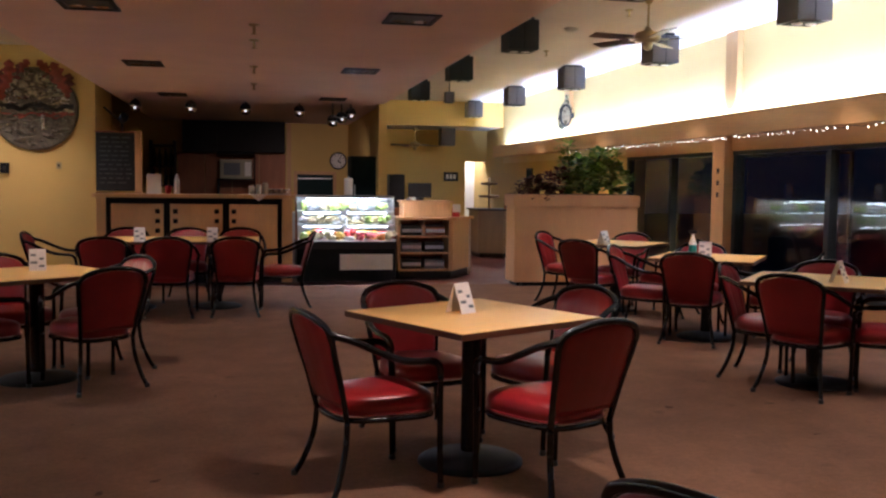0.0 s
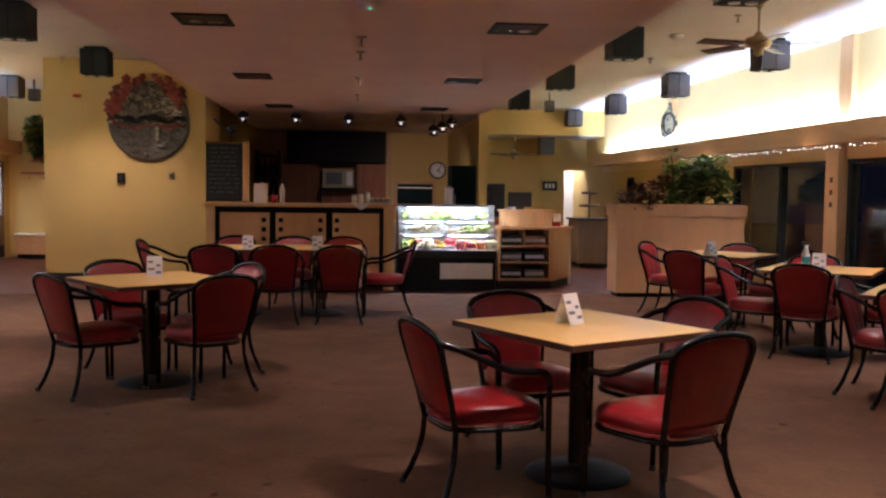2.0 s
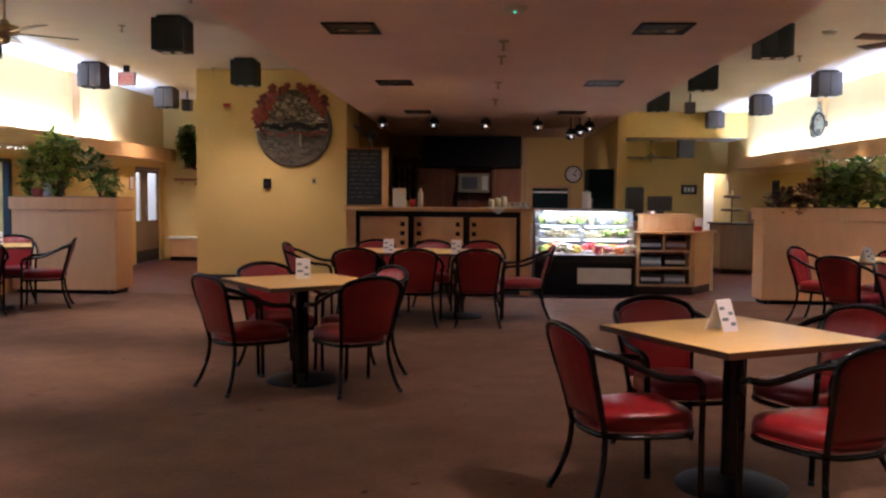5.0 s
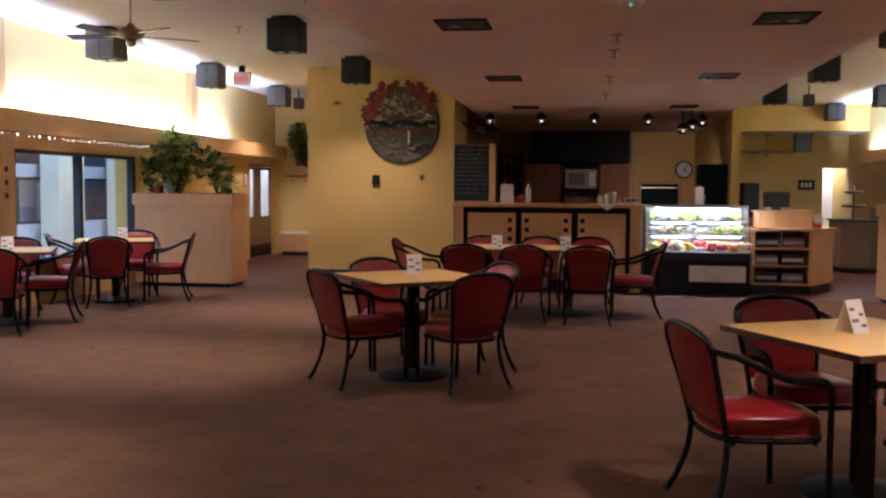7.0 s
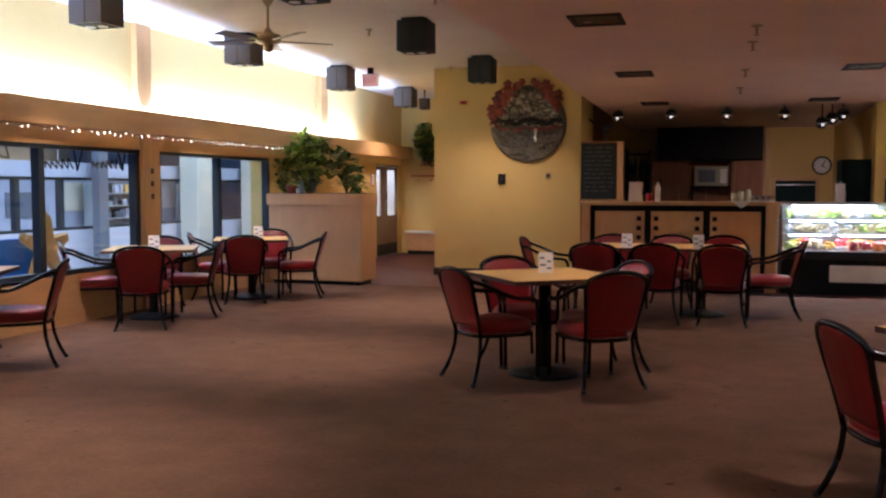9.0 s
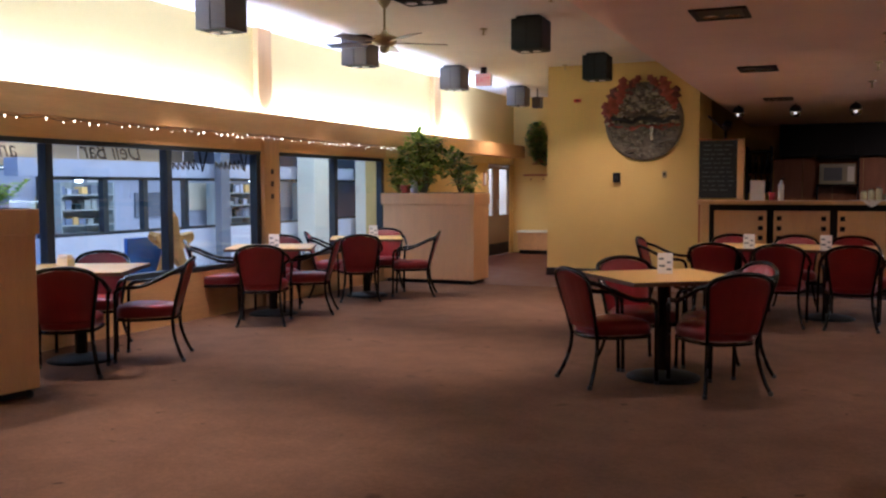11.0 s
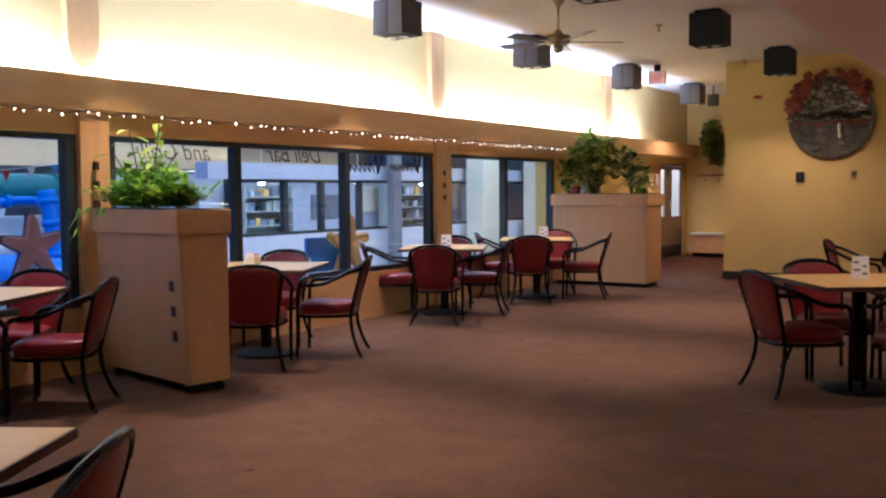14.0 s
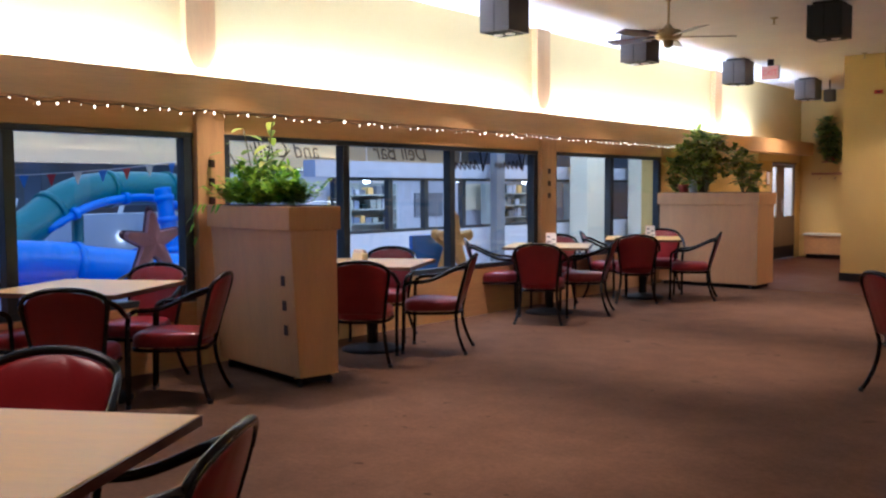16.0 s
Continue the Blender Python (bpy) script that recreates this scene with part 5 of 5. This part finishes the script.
for z in (1.30, 1.60, 1.92):
    part("board", B((-1.22, 15.0, z - 0.01), (-0.87, 15.46, z + 0.01)), M["blackmatte"], rack)
for x in (-1.23, -0.875):
    part("side", B((x, 15.0, 0.972), (x + 0.012, 15.46, 2.0)), M["blackmatte"], rack)
for k in range(8):
    x, z = -1.17 + 0.085 * (k % 4), (1.312, 1.612)[k // 4]
    b = thing("bottle", "dark glass bottle on the bar shelf", "bottle", "bar bottles")
    part("glass", bm_lathe(bmesh.new(), [(0.032, z), (0.034, z + 0.14), (0.014, z + 0.19), (0.013, z + 0.25)], 10, pose(x, 15.1, 0)), M["bottle"], b)
    part("cap", bm_lathe(bmesh.new(), [(0.015, z + 0.25), (0.015, z + 0.268)], 8, pose(x, 15.1, 0)), M[("exitred", "silver", "brass")[k % 3]], b)
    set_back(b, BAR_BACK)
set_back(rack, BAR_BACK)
lamp = thing("dark_lamp", "black spot lamp standing on the chalkboard frame", "lamp")
part("stand", T([(-1.5, 14.24, 2.086), (-1.5, 14.24, 2.25)], 0.02), M["kick"], lamp)
part("head", bm_lathe(bmesh.new(), [(0.04, 0), (0.07, 0.08), (0.06, 0.14)], 12, pose(-1.5, 14.24, 2.22, 50, 30, 0)), M["kick"], lamp)
part("arm", T([(-1.5, 14.24, 2.2), (-1.75, 14.24, 2.42)], 0.014), M["kick"], lamp)

# things on the bar
for x, w, h in ((-0.97, 0.19, 0.27),):
    c = thing("menu_holder", "white paper menu standing on the bar", "menu")
    part("sheet", B((x - w / 2, 13.25, 1.201), (x + w / 2, 13.262, 1.201 + h), 0.002), M["card"], c, place=pose(0, 0, 0, 0, 0, 0))
    part("foot", B((x - w / 2, 13.20, 1.201), (x + w / 2, 13.31, 1.207)), M["card"], c)
tap = thing("soap_pump", "tall white dispenser bottle on the bar", "bottle")
part("bottle", bm_lathe(bmesh.new(), [(0.035, 1.201), (0.036, 1.40), (0.02, 1.43), (0.014, 1.47)], 14, pose(-0.67, 13.25, 0)), M["card"], tap)
part("spout", T([(-0.67, 13.25, 1.465), (-0.67, 13.25, 1.49), (-0.62, 13.22, 1.485)], 0.008), M["kick"], tap)
cup = thing("red_cup", "small red cup on the bar", "cup")
part("cup", bm_lathe(bmesh.new(), [(0.035, 1.201), (0.045, 1.31), (0.043, 1.31)], 12, pose(-0.79, 13.35, 0)), M["exitred"], cup)
cloth = thing("cloth", "white cloth with one corner hanging over the bar edge", "cloth")
bm = bmesh.new()
grid = [[None] * 9 for _ in range(9)]
for i in range(9):
    for j in range(9):
        u, v = -1 + i / 4, -1 + j / 4
        x, y = 0.42 + 0.17 * (u + v) * 0.75, 13.02 + 0.17 * (v - u) * 0.55
        z = 1.204 + 0.01 * math.sin(5 * u + 3 * v) ** 2
        if y < 12.925:
            z -= (12.925 - y) * 1.0
            y = 12.922
        grid[i][j] = bm.verts.new((x, y, z))
for i in range(8):
    for j in range(8):
        bm.faces.new((grid[i][j], grid[i + 1][j], grid[i + 1][j + 1], grid[i][j + 1])).smooth = True
part("fabric", bm, M["card"], cloth)
tray = thing("tray", "low tray of upturned glasses on the bar", "tray")
part("base", B((0.55, 13.12, 1.201), (0.86, 13.36, 1.215), 0.003), M["card"], tray)
me = done(bm_lathe(bmesh.new(), [(0.032, 0), (0.036, 0.06), (0.034, 0.07), (0.01, 0.068)], 10), "drinking_glass", M["silver"])
for k in range(8):
    g = tagged(new("drinking_glass", me), "clear upturned drinking glass", "glass", "bar glasses")
    g.matrix_basis = pose(0.59 + 0.075 * (k % 4), 13.18 + 0.09 * (k // 4), 1.216)
for k in range(3):
    g = thing("jar", "pale jar standing on the bar", "jar")
    part("body", bm_lathe(bmesh.new(), [(0.03, 1.201), (0.04, 1.22), (0.04, 1.30 + 0.02 * k), (0.03, 1.32 + 0.02 * k)], 12, pose(0.33 + 0.09 * k, 13.22, 0)), M["cream"], g)
    part("lid", bm_lathe(bmesh.new(), [(0.032, 1.32 + 0.02 * k), (0.032, 1.335 + 0.02 * k)], 12, pose(0.33 + 0.09 * k, 13.22, 0)), M["silver"], g)


def globe_spot(x, y, z, top=ZD):
    e = thing("globe_spotlight", "chrome globe spotlight under the lowered ceiling", "spotlight", "globe spotlights")
    part("stem", T([(x, y, z + 0.06), (x, y, top - 0.001)], 0.012, 6), M["kick"], e)
    part("cap", bm_lathe(bmesh.new(), [(0.085, z - 0.01), (0.082, z + 0.03), (0.05, z + 0.075), (0.02, z + 0.085)], 16, pose(x, y, 0)), M["kick"], e)
    # glowing disc stands in for the bright glint on the chrome
    part("glint_disc", bm_lathe(bmesh.new(), [(0.02, 0.0), (0.016, -0.010), (0.006, -0.013)], 10, pose(x, y - 0.083, z - 0.045, -75, 0, 0)), M["globeglint"], e, "small glowing disc for the bright glint on the globe")
    part("globe", bm_lathe(bmesh.new(), [(0.02, z - 0.10), (0.06, z - 0.085), (0.085, z - 0.035), (0.088, z - 0.012)], 16, pose(x, y, 0)), M["chrome"], e)


for x, y, z in ((-1.375, 14.75, 2.50), (-0.573, 14.75, 2.50), (0.236, 14.75, 2.495), (1.05, 14.75, 2.48), (1.85, 14.75, 2.46), (1.70, 14.70, 2.40), (1.56, 14.66, 2.34)):
    globe_spot(x, y, z)

# ---- clock wall ----
clock = thing("wall_clock", "round white wall clock with a dark rim", "clock")
m = pose(1.637, 14.848, 1.72, 90, 0, 0)
part("rim", bm_lathe(bmesh.new(), [(0.13, 0), (0.138, 0.02), (0.13, 0.035), (0.115, 0.036), (0.115, 0.01)], 28, m), M["kick"], clock)
part("dial", bm_lathe(bmesh.new(), [(0.114, 0.012), (0.113, 0.016)], 28, m), M["card"], clock)
for k in range(12):
    a = radians(30 * k)
    part("hour_mark", B((-0.005, 14.826, 0.085), (0.005, 14.831, 0.103)), M["ink"], clock, place=Matrix.Translation((1.637, 0, 1.72)) @ Matrix.Rotation(a, 4, "Y"))
for length, a, w in ((0.06, 125, 0.008), (0.085, 35, 0.005)):
    part("pointer", B((-w, 14.820, -0.01), (w, 14.824, length)), M["ink"], clock, place=Matrix.Translation((1.637, 0, 1.72)) @ Matrix.Rotation(radians(a), 4, "Y"))
hatch = thing("serving_hatch", "dark kitchen hatch in a maple frame", "hatch")
# dark sheet on the wall stands for the shade inside the hatch
part("opening_shade", B((1.0, 14.838, 1.15), (1.56, 14.848, 1.50)), M["green"], hatch)
for lo, hi in (((0.95, 14.82, 1.50), (1.61, 14.848, 1.55)), ((0.95, 14.82, 1.1), (0.998, 14.848, 1.498)), ((1.562, 14.82, 1.1), (1.61, 14.848, 1.498))):
    part("frame", B(lo, hi, 0.003), M["maple"], hatch)
part("rail", B((1.01, 14.825, 1.43), (1.55, 14.837, 1.445)), M["steel"], hatch)
fridge = thing("tall_fridge", "tall dark upright fridge beside the kitchen wall", "refrigerator")
part("body", B((1.90, 15.12, 0.06), (2.30, 15.75, 1.81), 0.008), M["green"], fridge)
part("door", B((1.905, 15.075, 0.10), (2.295, 15.118, 1.79), 0.008), M["green"], fridge)
part("handle", T([(1.945, 15.045, 0.85), (1.945, 15.045, 1.35)], 0.012), M["steel"], fridge)
part("plinth", B((1.92, 15.14, 0.0), (2.28, 15.73, 0.058)), M["kick"], fridge)
disp = thing("towel_roll", "white paper towel roll standing on the display case", "paper roll")
part("roll", bm_lathe(bmesh.new(), [(0.06, 1.203), (0.062, 1.21), (0.062, 1.44), (0.058, 1.445), (0.02, 1.445)], 20, pose(1.70, 13.58, 0)), M["card"], disp)
part("holder", bm_lathe(bmesh.new(), [(0.075, 1.1955), (0.075, 1.2), (0.012, 1.204), (0.012, 1.46), (0.016, 1.47)], 16, pose(1.70, 13.58, 0)), M["steel"], disp)
wb = thing("work_counter", "steel work counter below the hatch", "counter")
part("body", B((0.9, 14.3, 0.364), (1.77, 14.81, 0.88)), M["steel"], wb)
part("worktop", B((0.89, 14.25, 0.882), (1.78, 14.81, 0.92), 0.004), M["steel"], wb)
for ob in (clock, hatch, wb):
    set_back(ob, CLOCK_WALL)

# ---- display case ----
case = thing("display_case", "lit refrigerated display case full of food", "display case")
x0, x1, y0, y1 = 0.94, 2.32, 13.0, 13.75
part("base", B((x0, y0 + 0.03, 0.0), (x1, y1, 0.46), 0.004), M["blackmatte"], case)
part("rail", B((x0 - 0.005, y0, 0.46), (x1 + 0.005, y1, 0.56), 0.006), M["kick"], case)
vent = part("vent_grille", B((1.53, y0 + 0.012, 0.165), (2.27, y0 + 0.029, 0.385), 0.003), M["lightsilver"], case, "pale louvred grille")
for k in range(14):
    part("slat", B((1.55 + 0.05 * k, y0 + 0.002, 0.18), (1.580 + 0.05 * k, y0 + 0.0115, 0.37)), M["lightsilver"], vent)
part("back_panel", B((x0 + 0.03, y1 - 0.03, 0.56), (x1 - 0.03, y1, 1.16)), M["white"], case)
part("roof", B((x0, y0 + 0.22, 1.165), (x1, y1, 1.195), 0.004), M["steel"], case)
for x in (x0, x1 - 0.03):
    part("corner_post", B((x, y1 - 0.05, 0.56), (x + 0.03, y1 - 0.031, 1.165)), M["steel"], case)
part("case_floor", B((x0 + 0.01, y0 + 0.03, 0.562), (x1 - 0.01, y1 - 0.031, 0.57)), M["white"], case)
for x in (x0 + 0.002, x1 - 0.008):
    bm = bmesh.new()
    prof = [(y0 + 0.02, 0.562), (y0 + 0.22, 1.165), (y1 - 0.052, 1.165), (y1 - 0.052, 0.562)]
    va, vb = [bm.verts.new((x, y, z)) for y, z in prof], [bm.verts.new((x + 0.006, y, z)) for y, z in prof]
    bm.faces.new(va), bm.faces.new(vb[::-1])
    for i in range(4):
        bm.faces.new((va[i], va[(i + 1) % 4], vb[(i + 1) % 4], vb[i]))
    part("side_glass", bm, M["caseglass"], case).visible_shadow = False
bm = bmesh.new()
bm_box(bm, (x0 + 0.01, -0.003, 0), (x1 - 0.01, 0.003, 0.632), 0, pose(0, y0 + 0.015, 0.562, -18.3, 0, 0))
part("front_glass", bm, M["caseglass"], case).visible_shadow = False
for z, ya in ((0.775, 0.22), (0.965, 0.28)):
    part("shelf", B((x0 + 0.012, y0 + ya, z), (x1 - 0.012, y1 - 0.032, z + 0.012), 0.002), M["white"], case)
    for a, b in ((0.10, 0.62), (0.72, 1.28)):
        part("tube_lamp", T([(x0 + a, y0 + ya + 0.03, z - 0.018), (x0 + b, y0 + ya + 0.03, z - 0.014)], 0.007, 6), M["caselamp"], case)
part("tube_lamp", T([(x0 + 0.14, y0 + 0.27, 1.14), (x1 - 0.22, y0 + 0.27, 1.14)], 0.016, 6), M["caselamp"], case)
area("case_lamp", (1.63, 13.28, 1.15), (1.63, 13.42, 0.6), (1.2, 0.05), 85, (0.85, 0.94, 1.0))
for z, ya in ((0.765, 0.24), (0.955, 0.30)):
    area("case_shelf_lamp", (1.63, 13.0 + ya, z), (1.63, 13.0 + ya - 0.02, 0.5), (1.2, 0.03), 15, (0.9, 0.95, 1.0))
rng = random.Random(8)
for z, ya, kinds in ((0.571, 0.06, (3, 2, 4, 1, 0, 2, 5)), (0.788, 0.25, (0, 0, 5, 1, 0, 5)), (0.978, 0.31, (0, 0, 0, 5, 1, 0))):
    for row in range(3 if z < 0.7 else 2):
        x = x0 + 0.05 + 0.03 * row
        while x < x1 - 0.10:
            w = rng.uniform(0.11, 0.19)
            k = rng.choice(kinds)
            y = y0 + ya + 0.08 + 0.14 * row
            fd = thing("food_item", "wrapped or plated food on the lit case shelf", "food", "case food")
            if rng.random() < 0.75:
                part("plate", bm_lathe(bmesh.new(), [(w * 0.25, z + 0.001), (w * 0.5, z + 0.012), (w * 0.48, z + 0.012)], 12, pose(x + w / 2, y, 0)), M["white"], fd)
                bm = bmesh.new()
                for _ in range(7):
                    bmesh.ops.create_icosphere(bm, subdivisions=1, radius=w * rng.uniform(0.20, 0.32), matrix=Matrix.Translation((x + w / 2 + rng.uniform(-0.3, 0.3) * w, y + rng.uniform(-0.2, 0.2) * w, z + 0.012 + w * rng.uniform(0.15, 0.62))) @ Matrix.Diagonal((1.2, 1, rng.uniform(0.7, 1.3), 1)))
                part("filling", bm, FOOD[k], fd)
            elif rng.random() < 0.5:
                h = rng.uniform(0.05, 0.10)
                part("pack", B((x, y - 0.04, z + 0.001), (x + w * 0.9, y + 0.04, z + h), 0.012), FOOD[k], fd)
            else:
                h = rng.uniform(0.07, 0.13)
                part("tub", bm_lathe(bmesh.new(), [(w * 0.3, z + 0.001), (w * 0.38, z + h), (w * 0.3, z + h + 0.008)], 12, pose(x + w / 2, y, 0)), FOOD[k], fd)
                part("lid", bm_lathe(bmesh.new(), [(w * 0.4, z + h + 0.009), (w * 0.4, z + h + 0.018)], 12, pose(x + w / 2, y, 0)), M["card"], fd)
            x += w * 0.85

# ---- till desk ----
desk = thing("till_desk", "maple till desk with open shelves and a canted side", "counter")


def prism(points, z0, z1):
    bm = bmesh.new()
    a, b = [bm.verts.new((x, y, z0)) for x, y in points], [bm.verts.new((x, y, z1)) for x, y in points]
    bm.faces.new(a[::-1]), bm.faces.new(b)
    for i in range(len(points)):
        bm.faces.new((a[i], a[(i + 1) % len(points)], b[(i + 1) % len(points)], b[i]))
    return bm


foot = [(2.42, 13.36), (3.18, 13.36), (3.58, 14.0), (2.42, 14.0)]
part("kick_board", prism(foot, 0.0, 0.11), M["kick"], desk)
part("canted_side", prism([(3.14, 13.32), (3.20, 13.32), (3.62, 14.02), (3.14, 14.02)], 0.112, 0.85), M["maple"], desk)
part("left_side", B((2.39, 13.32, 0.112), (2.43, 14.0, 0.85)), M["maple"], desk)
part("back", B((2.432, 13.75, 0.112), (3.138, 13.77, 0.85)), M["darkwood"], desk)
for z in (0.112, 0.36, 0.60):
    part("shelf", B((2.432, 13.325, z), (3.138, 13.748, z + 0.025)), M["maple_h"], desk)
part("divider", B((2.77, 13.35, 0.63), (2.79, 13.748, 0.848)), M["maple"], desk)
part("desktop", prism([(2.36, 13.27), (3.23, 13.27), (3.68, 14.04), (2.36, 14.04)], 0.852, 0.89), M["maple_h"], desk)
part("upstand", B((2.5, 13.52, 0.892), (3.2, 13.95, 1.10), 0.004), M["maple"], desk)
part("upstand_top", B((2.47, 13.49, 1.102), (3.24, 13.98, 1.13), 0.004), M["maple_h"], desk)
for k, (x, z, c) in enumerate(((2.46, 0.138, "kick"), (2.80, 0.138, "hedge"), (2.46, 0.386, "hedge"), (2.80, 0.386, "kick"), (2.46, 0.626, "kick"), (2.81, 0.626, "darkwood"))):
    bx = thing("stock_box", "dark carton of cups on the desk shelf", "carton")
    part("carton", B((x, 13.40, z), (x + 0.29, 13.70, z + 0.13), 0.004), M[c], bx)
    part("sleeve", B((x + 0.005, 13.394, z + 0.045), (x + 0.285, 13.3995, z + 0.095)), M["poolwall"], bx, "pale striped sleeve")
    part("lid", B((x + 0.01, 13.395, z + 0.131), (x + 0.28, 13.69, z + 0.15)), M["kick"], bx)
part("end_post", B((3.585, 13.985, 0.0), (3.625, 14.015, 0.851), 0.004), M["lightsilver"], desk, "pale metal end post")
till = thing("till_monitor", "black till monitor seen from behind", "monitor")
part("screen", B((2.62, 13.86, 1.17), (2.98, 13.90, 1.39), 0.012), M["kick"], till)
part("stand", B((2.75, 13.80, 1.132), (2.85, 13.95, 1.17), 0.004), M["kick"], till)
cof = thing("coffee_brewer", "dark coffee brewer behind the counter", "coffee maker")
part("tower", B((2.42, 14.4, 1.0), (2.66, 14.7, 1.52), 0.02), M["kick"], cof)
part("stand", B((2.40, 14.3, 0.0), (2.9, 14.85, 0.998)), M["darkwood"], cof)
part("flask", bm_lathe(bmesh.new(), [(0.07, 1.0), (0.08, 1.12), (0.05, 1.18)], 14, pose(2.78, 14.5, 0)), M["steel"], cof)
box = thing("charity_box", "small red and white box on the till desk", "box")
part("body", B((3.26, 13.6, 0.892), (3.36, 13.7, 1.02), 0.004), M["exitred"], box)
part("sign", B((3.25, 13.595, 0.96), (3.37, 13.599, 1.08)), M["card"], box)

# ---- north-east: cabinet, far room ----
cab = thing("side_cabinet", "brown canted side cabinet on dark feet", "cabinet")
part("body", prism([(4.5, 17.1), (4.95, 16.95), (5.4, 17.1), (5.4, 17.9), (4.5, 17.9)], 0.08, 0.88), M["brown"], cab)
part("feet", prism([(4.55, 17.15), (4.95, 17.0), (5.35, 17.15), (5.35, 17.85), (4.55, 17.85)], 0.0, 0.078), M["kick"], cab)
part("top", prism([(4.46, 17.06), (4.95, 16.9), (5.44, 17.06), (5.44, 17.94), (4.46, 17.94)], 0.882, 0.91), M["kick"], cab)
stand = thing("tiered_stand", "small dark tiered stand on the cabinet", "stand")
part("pole", T([(4.75, 17.3, 0.911), (4.75, 17.3, 1.5)], 0.015), M["brown"], stand)
for z, r in ((1.12, 0.2), (1.36, 0.16)):
    part("tier", bm_lathe(bmesh.new(), [(0.03, z), (r, z + 0.01), (r, z + 0.05), (r - 0.02, z + 0.05)], 16, pose(4.75, 17.3, 0)), M["brown"], stand)
pic = thing("framed_card", "small framed picture standing on the cabinet", "picture")
part("frame", B((5.05, 17.3, 0.911), (5.35, 17.33, 1.13), 0.004), M["darkwood"], pic)
part("print", B((5.08, 17.295, 0.94), (5.32, 17.299, 1.10)), M["hedge"], pic)
pic = thing("wall_picture", "small dark framed picture on the yellow wall", "picture")
part("frame", B((6.07, 18.9, 1.36), (6.098, 19.3, 1.72), 0.004), M["kick"], pic)
part("print", B((6.065, 18.94, 1.40), (6.0695, 19.26, 1.68)), M["green"], pic)
sign = thing("wall_sign", "black sign with pale illegible characters", "sign")
part("panel", B((5.0, 22.86, 1.43), (5.37, 22.898, 1.66), 0.004), M["kick"], sign)
for k in range(3):
    part("character", B((5.06 + 0.09 * k, 22.852, 1.49), (5.12 + 0.09 * k, 22.8595, 1.60)), M["card"], sign)
fan(4.15, 22.2, 2.30, 20, 4, 2.7)
bl = thing("hanging_box", "dark grey box light under the far ceiling", "ceiling light")
part("housing", B((4.75, 22.0, 2.28), (5.1, 22.35, 2.699), 0.008), M["grey"], bl)
structure("wall_east_lower_back", (6.1, 21.3, 1.86), (6.3, 27.0, 2.9), M["yellow"])

# ---- table cards and small things on tables ----


def tent_card(x, y, turn, z=0.751):
    e = thing("tent_card", "folded white tent card with dark print", "card", "table cards")
    e.matrix_basis = pose(x, y, z, 0, 0, turn)
    bm = bmesh.new()
    w, d, h = 0.055, 0.055, 0.15
    a = [bm.verts.new(p) for p in ((-w, -d, 0), (w, -d, 0), (w, 0, h), (-w, 0, h), (-w, d, 0), (w, d, 0))]
    inner = [bm.verts.new((p.co.x, p.co.y * 0.94, p.co.z - (0.003 if p.co.z > 0.05 else 0))) for p in a]
    for q in ((0, 1, 2, 3), (3, 2, 5, 4)):
        bm.faces.new([a[i] for i in q])
        bm.faces.new([inner[i] for i in q[::-1]])
    part("sheet", bm, M["card"], e)
    for s in (-1, 1):
        for k, (u0, u1, v) in enumerate(((-0.045, -0.01, 0.72), (0.012, 0.04, 0.55), (-0.045, 0.0, 0.38), (0.01, 0.045, 0.22))):
            c = Vector((0, s * (d * (1 - v) + 0.0012), h * v))
            bm = bmesh.new()
            bm_box(bm, (u0, -0.0006, -0.008), (u1, 0.0006, 0.008), 0, Matrix.Translation(c) @ Matrix.Rotation(s * math.atan2(d, h), 4, "X"))
            part("print_bar", bm, M["hedge"], e)


for x, y, turn in ((1.373, 4.611, 38), (-1.139, 7.039, 10), (-0.807, 10.152, 0), (-0.071, 10.118, 0), (-5.473, 8.464, 35), (-5.502, 10.815, 35), (4.333, 7.784, -30), (4.289, 5.759, 40), (4.07, 9.583, 30)):
    tent_card(x, y, turn)
bt = thing("spray_bottle", "clear spray bottle with a blue label on the table", "bottle")
BX, BY = (4.371, 8.103)
part("bottle", bm_lathe(bmesh.new(), [(0.035, 0.751), (0.037, 0.86), (0.015, 0.92), (0.014, 0.95)], 12, pose(BX, BY, 0)), M["poolwhite"], bt)
part("label", bm_lathe(bmesh.new(), [(0.0372, 0.78), (0.0378, 0.85)], 12, pose(BX, BY, 0)), M["teal"], bt)
part("trigger", B((BX - 0.04, BY - 0.012, 0.952), (BX + 0.03, BY + 0.012, 0.985), 0.004), M["kick"], bt)
NX, NY = (-5.681, 5.772)
nb = thing("napkin_box", "small tan napkin holder on the table", "napkin holder")
part("holder", B((NX - 0.06, NY - 0.04, 0.751), (NX + 0.06, NY + 0.04, 0.83), 0.01), M["cream"], nb)
part("napkins", B((NX - 0.05, NY - 0.03, 0.8305), (NX + 0.05, NY + 0.03, 0.86), 0.008), M["card"], nb)
